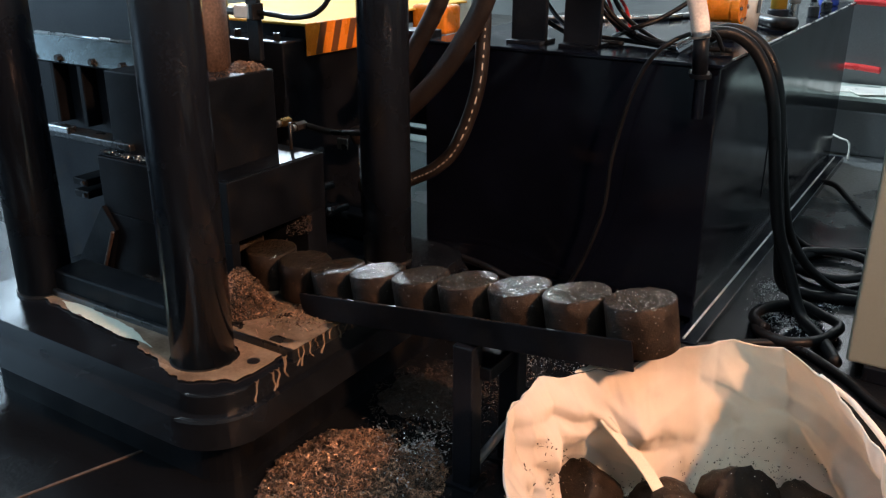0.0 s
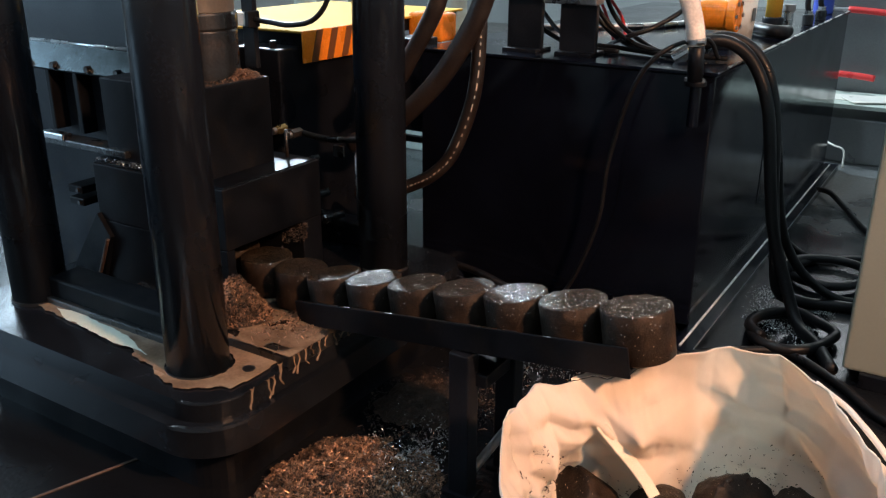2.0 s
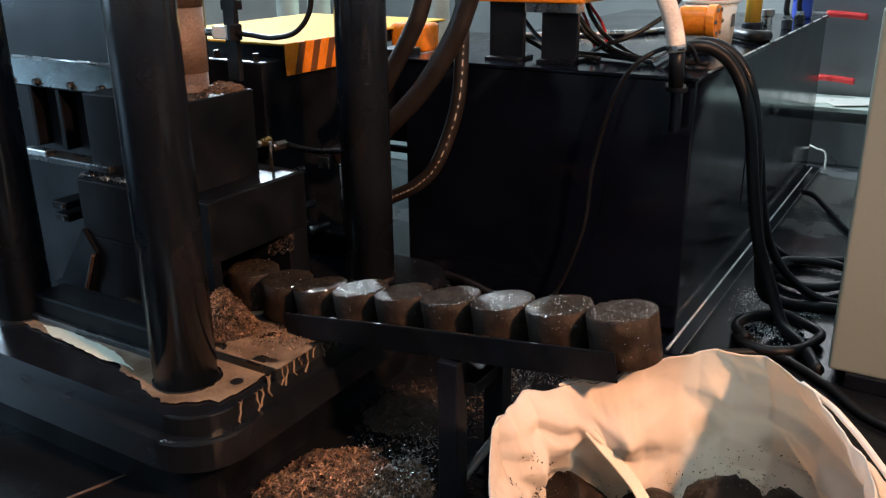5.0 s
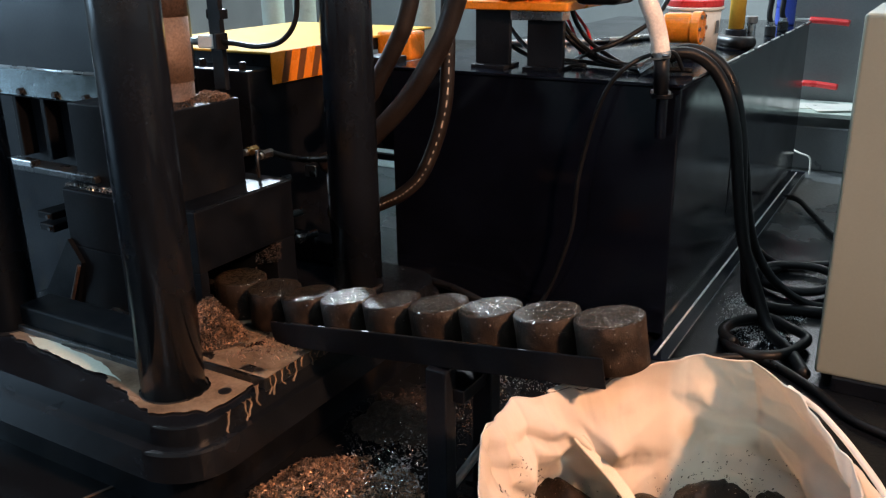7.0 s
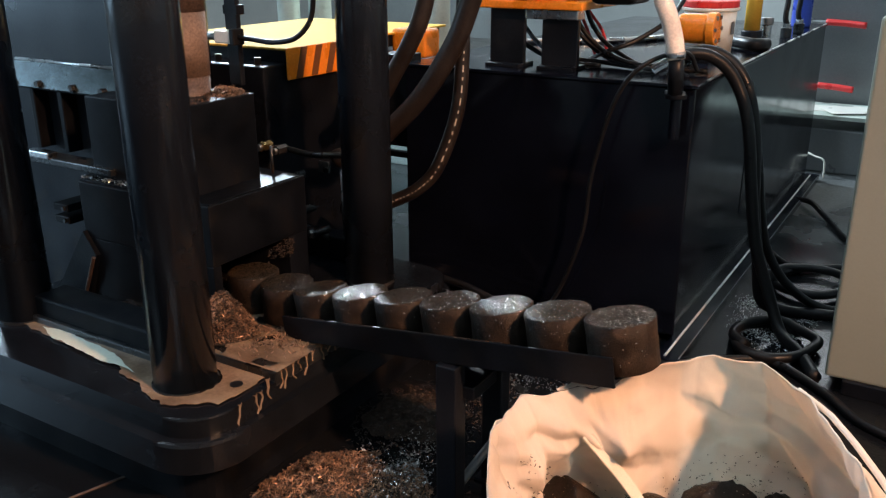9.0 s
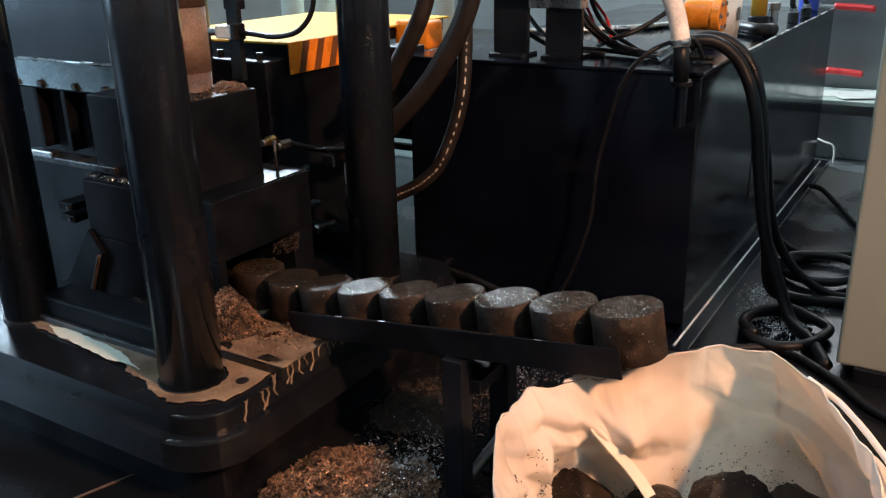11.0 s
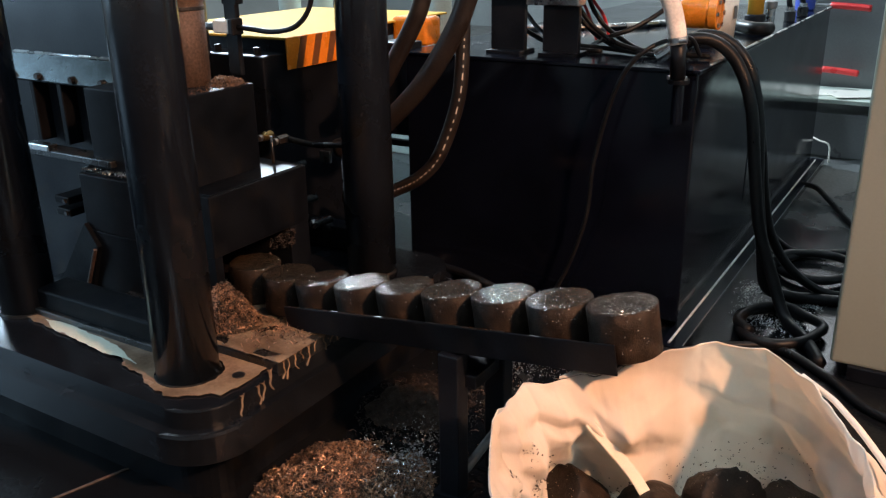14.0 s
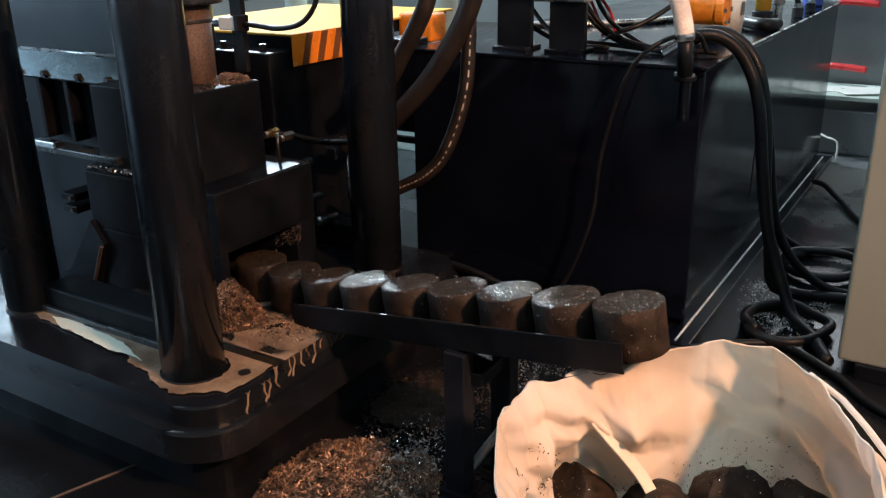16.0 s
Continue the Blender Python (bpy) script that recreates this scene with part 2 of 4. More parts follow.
def spline(points, per=8):
    pts = [Vector(p) for p in points]
    pts = [2 * pts[0] - pts[1]] + pts + [2 * pts[-1] - pts[-2]]
    out = []
    for i in range(1, len(pts) - 2):
        a, b, c, d = pts[i - 1:i + 3]
        for k in range(per):
            t = k / per
            out.append(0.5 * (2 * b + (c - a) * t + (2 * a - 5 * b + 4 * c - d) * t * t + (3 * b - a - 3 * c + d) * t ** 3))
    return out + [pts[-2]]


def tube(points, r, seg=12, per=8, bm=None):
    bm = bm or bmesh.new()
    line = spline(points, per)
    rings, side = [], None
    for i, p in enumerate(line):
        d = (line[min(i + 1, len(line) - 1)] - line[max(i - 1, 0)]).normalized()
        if side is None:
            side = d.orthogonal().normalized()
        side = (side - d * side.dot(d)).normalized()
        up = d.cross(side)
        rings.append([bm.verts.new(p + r * (math.cos(a) * side + math.sin(a) * up)) for a in (2 * math.pi * k / seg for k in range(seg))])
    for a, b in zip(rings, rings[1:]):
        for k in range(seg):
            bm.faces.new((a[k], a[(k + 1) % seg], b[(k + 1) % seg], b[k]))
    bm.faces.new(rings[0][::-1])
    bm.faces.new(rings[-1])
    return bm


def rounded_slab(x0, x1, y0, y1, z0, z1, r, bevel=0.006):
    bm = bmesh.new()
    ring = []
    for cx, cy, a0 in ((x1 - r, y1 - r, 0), (x0 + r, y1 - r, 90), (x0 + r, y0 + r, 180), (x1 - r, y0 + r, 270)):
        for k in range(9):
            a = radians(a0 + k * 90 / 8)
            ring.append((cx + r * math.cos(a), cy + r * math.sin(a)))
    lo = [bm.verts.new((x, y, z0)) for x, y in ring]
    hi = [bm.verts.new((x, y, z1)) for x, y in ring]
    n = len(ring)
    bm.faces.new(lo[::-1])
    top = bm.faces.new(hi)
    for k in range(n):
        bm.faces.new((lo[k], lo[(k + 1) % n], hi[(k + 1) % n], hi[k]))
    bmesh.ops.bevel(bm, geom=list(top.edges), offset=bevel, segments=2, affect="EDGES", profile=0.5)
    return bm


def structure(name, bm, material, label, category, smooth=False):
    return tagged(part(name, bm, material, None, label, smooth), "", category, "", "structure")


# ---- hall ----
structure("floor", block(-9, 7, -6, 12, -0.2, 0, 0), FLOOR, "dark oil-stained concrete workshop floor with glossy wet patches", "floor")
structure("wall_north", block(-9.2, 7.2, 12, 12.2, -0.2, 7, 0), WALL, "grey painted workshop wall", "wall")
structure("wall_south", block(-9.2, 7.2, -6.2, -6, -0.2, 7, 0), WALL, "grey painted workshop wall", "wall")
structure("wall_west", block(-9.2, -9, -6, 12, -0.2, 7, 0), WALL, "grey painted workshop wall", "wall")
structure("wall_east", block(7, 7.2, -6, 12, -0.2, 7, 0), WALL, "grey painted workshop wall", "wall")
structure("ceiling", block(-9.2, 7.2, -6.2, 12.2, 7, 7.2, 0), DARK, "dark sheet metal hall ceiling", "ceiling")


joint = block(-0.0035, 0.0035, -1.6, 1.6, 0.0, 0.0025, 0)
bmesh.ops.transform(joint, matrix=Matrix.Translation((-1.70, 0.80, 0)) @ Matrix.Rotation(radians(-17.5), 4, "Z"), verts=joint.verts)
structure("floor_joint", joint, PUNCH, "dusty grey joint line in the oily floor", "floor joint")

# ---- swarf ----
def curls(name, count, place, material, label, lo=0.007, hi=0.024, seed=1):
    """Loose curled shavings; place(rng) gives the point on which a shaving lies."""
    rng = random.Random(seed)
    verts, faces = [], []
    for _ in range(count):
        p = Vector(place(rng))
        q = Euler((rng.uniform(-0.9, 0.9), rng.uniform(-0.9, 0.9), rng.uniform(0, 6.28))).to_matrix()
        ln, wd, bend = rng.uniform(lo, hi), rng.uniform(0.0006, 0.0016), rng.uniform(0.5, 3.4)
        base = len(verts)
        for k in range(4):
            a = bend * (k / 3 - 0.5)
            r = ln / bend
            c = Vector((r * math.sin(a), 0, r * (math.cos(a) - 1)))
            tw = Vector((0, wd, wd * rng.uniform(-0.5, 0.5)))
            verts += [tuple(p + q @ (c - tw)), tuple(p + q @ (c + tw))]
        faces += [(base + 2 * k, base + 2 * k + 2, base + 2 * k + 3, base + 2 * k + 1) for k in range(3)]
    me = bpy.data.meshes.new(name)
    me.from_pydata(verts, [], faces)
    me.materials.append(material)
    return tagged(new(name, me), label, "swarf", "", "stuff")


def mound(name, cx, cy, z, rx, ry, h, material, label, seed=0, n=44):
    """A low uneven heap on a surface at z."""
    bm = bmesh.new()
    rows = []
    for i in range(n + 1):
        row = []
        for j in range(n + 1):
            u, v = 2 * i / n - 1, 2 * j / n - 1
            d = math.hypot(u, v)
            k = 1 / max(1, d / max(abs(u), abs(v), 1e-6))
            x, y = cx + u * k * rx * 1.1, cy + v * k * ry * 1.1
            row.append(bm.verts.new((x, y, z + heap(x, y, cx, cy, rx, ry, h, seed))))
        rows.append(row)
    for i in range(n):
        for j in range(n):
            bm.faces.new((rows[i][j], rows[i + 1][j], rows[i + 1][j + 1], rows[i][j + 1]))
    return tagged(part(name, bm, material, None, label, True), "", "swarf", "", "stuff")


def heap(x, y, cx, cy, rx, ry, h, seed):
    d = math.hypot((x - cx) / rx, (y - cy) / ry)
    wob = 0.25 * noise.noise(Vector((x * 9, y * 9, seed)))
    top = max(0.0, 1 - (d + wob) ** 1.6) if d + wob > 0 else 1.0
    rough = 0.012 * noise.noise(Vector((x * 45, y * 45, seed + 5))) + 0.006 * noise.noise(Vector((x * 120, y * 120, seed)))
    return h * top + rough * min(1, 3 * top) * min(1, h / 0.04) - 0.004


def on_heap(cx, cy, z, rx, ry, h, seed, spread=1.0):
    def place(rng):
        a, r = rng.uniform(0, 6.283), math.sqrt(rng.random()) * spread
        x, y = cx + rx * r * math.cos(a), cy + ry * r * math.sin(a)
        return x, y, z + max(0.001, heap(x, y, cx, cy, rx, ry, h, seed)) + rng.uniform(0, 0.006)
    return place


# ---- press ----
COLS = ((-1.280, 1.749), (-2.020, 1.805), (-1.295, 2.57), (-2.055, 2.57))
BX0, BX1, BY0, BY1 = -2.18, -1.083, 1.60, 2.78
press = thing("briquetting_press", (-1.66, 2.16, 0), "black four-column hydraulic briquetting press standing on an oily floor", "press")
part("pedestal", rounded_slab(BX0 + 0.04, BX1 - 0.04, BY0 + 0.04, BY1 - 0.04, 0, 0.155, 0.1), DIE, press)
part("catch_tray", rounded_slab(BX0 - 0.03, BX1 + 0.025, BY0 - 0.03, BY1 + 0.03, 0.14, 0.222, 0.15, 0.010), WETBLACK, press)
part("base_plate", rounded_slab(BX0, BX1, BY0, BY1, 0.215, 0.275, 0.12), WETBLACK, press)
for cx, cy in COLS:
    col = part("column", rod((cx, cy, 0.262), (cx, cy, 2.15), 0.079, seg=64), COLUMN, press, smooth=True)
    part("foot_ring", rod((cx, cy, 0.268), (cx, cy, 0.283), 0.084, seg=48), OILY, col)
part("crosshead", block(-2.28, -1.08, 1.6, 2.78, 2.1, 2.5, 0.02), BLACK, press)
# die box with the outlet opening in its side
die = part("die_box", block(-1.96, -1.41, 2.0, 2.405, 0.478, 0.656, 0.004), DIE, press)
part("front_wall", block(-1.958, -1.412, 2.0, 2.03, 0.27, 0.478, 0.002), DIE, die)
part("rear_wall", block(-1.958, -1.412, 2.315, 2.403, 0.27, 0.478, 0.002), DIE, die)
part("end_wall", block(-1.958, -1.80, 2.03, 2.315, 0.27, 0.478, 0.002), DIE, die)
part("outlet_pad", block(-1.80, -1.082, 1.865, 2.40, 0.262, 0.302, 0.004), OILY, press)
part("feed_box", block(-1.90, -1.505, 2.02, 2.31, 0.656, 0.915, 0.004), DIE, press)
part("top_wear_plate", block(-1.945, -1.416, 2.01, 2.395, 0.652, 0.6595, 0.001), DIE, press)
# chamber, flange and hopper panel beside the die
part("chamber", block(-2.75, -1.965, 2.27, 2.50, 0.60, 0.89, 0.006), DULL, press)
part("lower_panel", block(-2.85, -1.965, 2.33, 2.36, 0.0, 0.605, 0.004), DULL, press)
for rx in (-2.46, -2.31, -2.16, -2.02):
    part("rib", block(rx, rx + 0.025, 2.215, 2.275, 0.66, 0.885, 0.004), DIE, press)
prof = [(2.205, 0.874), (2.209, 0.868), (2.31, 0.868), (2.31, 0.957), (2.262, 0.957), (2.255, 0.953)]
bm = bmesh.new()
ends = [[bm.verts.new((x, y, z)) for y, z in prof] for x in (-2.585, -1.92)]
bm.faces.new(ends[0]), bm.faces.new(ends[1][::-1])
for k in range(len(prof)):
    bm.faces.new((ends[0][k], ends[1][k], ends[1][(k + 1) % len(prof)], ends[0][(k + 1) % len(prof)]))
fl = part("flange", bm, WETSTEEL, press, "oily bare steel flange bar with a sloping face")
# Thin steel rod laid on to draw the flange's edge highlight.
part("flange_edge", rod((-2.575, 2.257, 0.9555), (-1.93, 2.257, 0.9555), 0.0065, seg=12), STEEL, fl, "steel rod added as the highlight on the flange's top edge", True)
for bx in (-2.53, -2.39, -2.21, -2.06):
    part("bolt", rod((bx, 2.198, 0.887), (bx, 2.23, 0.887), 0.011, seg=6), OILY, fl)
part("hopper_panel", block(-2.85, -1.98, 2.285, 2.32, 0.95, 1.75, 0.006), BLACK, press)
part("guide_rail", block(-2.22, -1.80, 2.0, 2.07, 0.688, 0.71, 0.004), OILY, press)
part("wear_block", block(-2.19, -2.08, 1.995, 2.03, 0.705, 0.727, 0.004), STEEL, press, "scratched bright steel wear block")
gus = bmesh.new()
tri = [(-2.12, 0.275), (-1.96, 0.275), (-1.90, 0.43), (-1.95, 0.5)]
a = [gus.verts.new((x, 1.985, z)) for x, z in tri]
b = [gus.verts.new((x, 2.001, z)) for x, z in tri]
gus.faces.new(a), gus.faces.new(b[::-1])
for k in range(4):
    gus.faces.new((a[k], b[k], b[(k + 1) % 4], a[(k + 1) % 4]))
part("gusset", gus, DIE, press)
part("gusset_edge", rod((-1.975, 1.978, 0.28), (-1.905, 1.978, 0.425), 0.006, seg=10), PUNCH, press, "rust-brown gusset edge")
for zc in (0.545, 0.505):
    part("clamp_block", block(-2.13, -2.06, 2.02, 2.33, zc - 0.012, zc + 0.012, 0.003), DIE, press)
    part("clamp_screw", rod((-2.075, 2.012, zc), (-2.075, 2.03, zc), 0.007, seg=6), OILY, press)
part("stay_bar", block(-2.14, -1.97, 2.18, 2.20, 0.28, 0.62, 0.003), OILY, press)
part("side_rail", block(-1.95, -1.40, 1.79, 1.90, 0.27, 0.358, 0.008), DIE, press)
part("side_rail_lip", block(-1.95, -1.42, 1.776, 1.792, 0.27, 0.30, 0.004), OILY, press)
part("bolt_hole", rod((-1.155, 1.80, 0.272), (-1.155, 1.80, 0.2815), 0.017, seg=20), RUBBER, press)
for bx, bz, mt in ((-1.84, 0.635, OILY), (-1.78, 0.66, BRASS), (-1.71, 0.655, OILY)):
    ft = part("pipe_fitting", rod((bx, 2.61, bz), (bx, 2.66, bz), 0.017, seg=6), mt, press)
    part("union_nut", rod((bx, 2.595, bz), (bx, 2.612, bz), 0.012, seg=16), STEEL, ft)
part("riser_pipe", rod((-1.50, 2.36, 0.66), (-1.50, 2.36, 0.745), 0.005, seg=12), OILY, press, smooth=True)
part("cross_beam", block(-2.25, -1.36, 2.66, 2.74, 0.28, 0.36, 0.006), BLACK, press)

# pipework behind the die
part("cross_pipe", tube([(-1.90, 2.64, 0.63), (-1.74, 2.655, 0.655), (-1.60, 2.68, 0.64), (-1.40, 2.70, 0.66)], 0.011), OILY, press, smooth=True)
part("drain_pipe", rod((-1.497, 2.70, 0.30), (-1.50, 2.70, 0.60), 0.0045, seg=10), STEEL, press, "thin bright steel drain pipe", True)
part("sensor_plate", block(-1.60, -1.555, 2.70, 2.712, 0.575, 0.615, 0.002), STEEL, press)
for bx, bz in ((-1.66, 0.565), (-1.62, 0.45), (-1.56, 0.38)):
    ft = part("elbow", rod((bx, 2.60, bz), (bx + 0.03, 2.66, bz + 0.01), 0.014, seg=12, bevel=0.002), OILY, press)
    part("elbow_nut", rod((bx - 0.004, 2.59, bz), (bx + 0.002, 2.602, bz), 0.017, seg=6), STEEL, ft)
part("lower_hose", tube([(-1.95, 2.58, 0.34), (-1.75, 2.62, 0.40), (-1.58, 2.66, 0.36), (-1.42, 2.72, 0.28), (-1.25, 2.80, 0.14), (-1.10, 2.86, 0.02)], 0.016), RUBBER, press, smooth=True)

# coolant sludge lying on the base
def sludge_front(x):
    if x < -1.511:
        return 1.756 - 0.051 * (x + 2.01) / 0.5
    return 1.705 - 0.061 * (x + 1.511) / 0.265


def sludge_here(x, y):
    n1 = 0.022 * noise.noise(Vector((x * 11, y * 11, 3))) + 0.010 * noise.noise(Vector((x * 40, y * 40, 7)))
    front = sludge_front(x)
    strip = -2.0 < x < -1.27 and front + n1 < y < 1.792
    ring = math.hypot(x + 1.275, y - 1.755) < 0.122 + n1
    side = -1.30 < x + n1 * 0.4 < -1.112 and 1.70 < y < 1.87
    return strip or ring or side


film, cell, cache = bmesh.new(), 0.007, {}


def corner(i, j):
    if (i, j) not in cache:
        cache[i, j] = film.verts.new((-2.02 + i * cell, 1.60 + j * cell, 0.2785))
    return cache[i, j]


for i in range(int(0.93 / cell)):
    for j in range(int(0.28 / cell)):
        x, y = -2.02 + (i + 0.5) * cell, 1.60 + (j + 0.5) * cell
        if sludge_here(x, y) and math.hypot(x + 1.275, y - 1.755) > 0.078:
            film.faces.new((corner(i, j), corner(i + 1, j), corner(i + 1, j + 1), corner(i, j + 1)))
ext = bmesh.ops.extrude_face_region(film, geom=film.faces[:])["geom"]
bmesh.ops.translate(film, vec=(0, 0, 0.002), verts=[v for v in ext if isinstance(v, bmesh.types.BMVert)])
for _ in range(7):
    bmesh.ops.smooth_vert(film, verts=film.verts, factor=0.5, use_axis_x=True, use_axis_y=True, use_axis_z=False)
tagged(part("coolant_sludge", film, SLUDGE, None, "wet tan coolant sludge spread over the press base"), "", "sludge", "", "stuff")
# Narrow pale film over the sludge, painted where it mirrors cold light.
film, cache, cell = bmesh.new(), {}, 0.005
for i in range(94):
    for j in range(40):
        x, y = -1.89 + (i + 0.5) * cell, 1.62 + (j + 0.5) * cell
        mid = sludge_front(x) + 0.022
        half = 0.027 * min(1, (x + 1.89) / 0.08, (-1.42 - x) / 0.14) + 0.006 * noise.noise(Vector((x * 22, y * 22, 4)))
        if abs(y - mid) < half:
            for c in ((i, j), (i + 1, j), (i + 1, j + 1), (i, j + 1)):
                if c not in cache:
                    cache[c] = film.verts.new((-1.89 + c[0] * cell, 1.62 + c[1] * cell, 0.2825))
            film.faces.new([cache[c] for c in ((i, j), (i + 1, j), (i + 1, j + 1), (i, j + 1))])
for _ in range(7):
    bmesh.ops.smooth_vert(film, verts=film.verts, factor=0.5, use_axis_x=True, use_axis_y=True, use_axis_z=False)
tagged(part("coolant_puddle", film, GLARE, None, "pale film painted as the cold reflection on the base sludge"), "", "puddle", "", "stuff")
film, cache = bmesh.new(), {}
for i in range(60):
    for j in range(60):
        x, y = -1.40 + (i + 0.5) * 0.0054, 1.866 + (j + 0.5) * 0.0088
        if noise.noise(Vector((x * 14, y * 14, 9))) < 0.38 + 0.4 * (x + 1.2):
            q = [(i, j), (i + 1, j), (i + 1, j + 1), (i, j + 1)]
            for c in q:
                if c not in cache:
                    cache[c] = film.verts.new((-1.40 + c[0] * 0.0054, 1.866 + c[1] * 0.0088 * 0.9, 0.3055 + 0.002 * noise.noise(Vector((c[0] * 0.2, c[1] * 0.2, 0)))))
            film.faces.new([cache[c] for c in q])
tagged(part("coolant_sludge", film, SLUDGE, None, "wet tan coolant sludge on the outlet pad"), "", "sludge", "", "stuff")
rng = random.Random(5)
for y, ln, w in ((1.735, 0.055, 0.003), (1.79, 0.06, 0.003), (1.81, 0.05, 0.004), (1.84, 0.062, 0.007), (1.885, 0.05, 0.003), (1.905, 0.058, 0.003),
                 (1.935, 0.05, 0.004), (1.955, 0.03, 0.003), (1.985, 0.056, 0.006), (2.015, 0.03, 0.005), (2.05, 0.045, 0.007), (2.085, 0.03, 0.003), (2.11, 0.04, 0.003)):
    z0 = 0.302 if y > 1.86 else (0.30 if y > 1.83 else 0.277)
    bm = bmesh.new()
    prev = None
    for k in range(9):
        f = k / 8
        ww = 0.38 * w * (1 - 0.75 * f) + 0.0011 + (0.006 if k == 0 else 0.0) + (0.0012 if k == 7 else 0.0)
        yy, zz = y + 0.010 * math.sin(3.4 * f + y * 70) * f + 0.002 * math.sin(11 * f + y * 200), z0 - 0.0 - ln * f
        cur = [bm.verts.new((-1.0815 + dx, yy + s, zz)) for s, dx in ((-ww, -0.004), (-ww * 0.5, 0.0025), (ww * 0.5, 0.0025), (ww, -0.004))]
        if prev:
            for c in range(3):
                bm.faces.new((prev[c], prev[c + 1], cur[c + 1], cur[c]))
        prev = cur
    tagged(part("sludge_drip", bm, SLUDGE, None, "tan sludge drip running down the press base", True), "", "drip", "drips on the base")

# ---- ram ----
RX, RY = -1.66, 2.20
ram = thing("press_ram", (RX, RY, 1.0), "chromed press ram with a dark holder and swarf-dusted punch", "ram")
part("rod", rod((RX, RY, 1.355), (RX, RY, 2.3), 0.103, seg=56), CHROME, ram, "bright chromed rod", smooth=True)
part("holder_cap", rod((RX, RY, 1.31), (RX, RY, 1.362), 0.110, seg=56, bevel=0.008), OILY, ram)
part("holder", rod((RX, RY, 1.17), (RX, RY, 1.313), 0.107, seg=56, bevel=0.006), OILY, ram, "dark brown holder")
part("punch", rod((RX, RY, 0.90), (RX, RY, 1.175), 0.068, seg=48), PUNCH, ram, "dark brown punch", smooth=True)
part("punch_ring", rod((RX, RY, 1.118), (RX, RY, 1.13), 0.0705, seg=48, bevel=0.002), OILY, ram)
part("punch_skirt", rod((RX, RY, 0.72), (RX, RY, 0.901), 0.0675, seg=48), DUSTY, ram, "tan swarf-dusted lower punch", smooth=True)
part("punch_tip", rod((RX, RY, 0.52), (RX, RY, 0.721), 0.0655, seg=48), PUNCH, ram, smooth=True)

# ---- sensor beside the ram ----
sensor = thing("position_sensor", (-1.78, 2.45, 1.05), "steel position sensor on a black bracket with a black cable", "sensor")
part("bracket", block(-1.755, -1.705, 2.465, 2.485, 0.9, 1.3, 0.003), BLACK, sensor)
part("bracket_arm", block(-1.762, -1.70, 2.465, 2.50, 1.12, 1.15, 0.003), BLACK, sensor)
part("probe", rod((-1.835, 2.44, 1.053), (-1.764, 2.44, 1.053), 0.012, seg=16), STEEL, sensor, smooth=True)
part("body", block(-1.765, -1.694, 2.42, 2.462, 1.035, 1.075, 0.005), WHITE, sensor, "pale plastic sensor body")
part("end_cap", block(-1.695, -1.676, 2.416, 2.466, 1.031, 1.081, 0.004), RUBBER, sensor)
part("cable", tube([(-1.685, 2.44, 1.056), (-1.62, 2.45, 1.050), (-1.54, 2.45, 1.046), (-1.45, 2.45, 1.065), (-1.40, 2.46, 1.12), (-1.385, 2.46, 1.2), (-1.39, 2.46, 1.3)], 0.008), RUBBER, sensor, smooth=True)

# ---- yellow feed unit ----
feeder = thing("feed_unit", (-2.1, 3.3, 0), "black feed unit with a yellow cover and orange hazard flap", "machine")
part("body", block(-2.55, -1.79, 2.66, 3.34, 0.02, 0.93, 0.006), BLACK, feeder)
part("outlet_housing", block(-1.79, -1.57, 3.22, 3.33, 0.565, 0.925, 0.004), BLACK, feeder)
part("stay", block(-1.79, -1.57, 3.24, 3.27, 0.513, 0.537, 0.003), BLACK, feeder)
part("rear_body", block(-2.55, -2.12, 3.34, 3.85, 0.02, 0.93, 0.006), BLACK, feeder)
part("cover", block(-2.55, -1.768, 2.757, 3.85, 0.976, 0.985, 0.003), YELLOW, feeder, "bright yellow cover plate")
part("cover_skirt", block(-2.53, -1.792, 2.78, 3.83, 0.925, 0.977, 0.002), BLACK, feeder)
flap = part("hazard_flap", block(-1.769, -1.763, 2.757, 3.30, 0.874, 0.985, 0.002), ORANGE, feeder, "orange flap with dark diagonal stripes")
for y in (2.80, 2.885, 2.97, 3.055, 3.14):
    bm = bmesh.new()
    q = [(y, 0.876), (y + 0.035, 0.876), (y + 0.07, 0.983), (y + 0.035, 0.983)]
    lo, hi = [bm.verts.new((-1.7632, py, pz)) for py, pz in q], [bm.verts.new((-1.7615, py, pz)) for py, pz in q]
    bm.faces.new(hi), bm.faces.new(lo[::-1])
    for k in range(4):
        bm.faces.new((lo[k], lo[(k + 1) % 4], hi[(k + 1) % 4], hi[k]))
    part("stripe", bm, STRIPE, flap)
for bx, by in ((-2.05, 2.71), (-1.95, 2.71), (-1.85, 2.70)):
    part("bolt", rod((bx, by, 0.925), (bx, by, 0.955), 0.013, seg=6), OILY, feeder)
part("valve_block", block(-1.79, -1.622, 3.44, 3.56, 0.885, 1.0, 0.015, seg=3), ORANGE, feeder, "orange valve block")

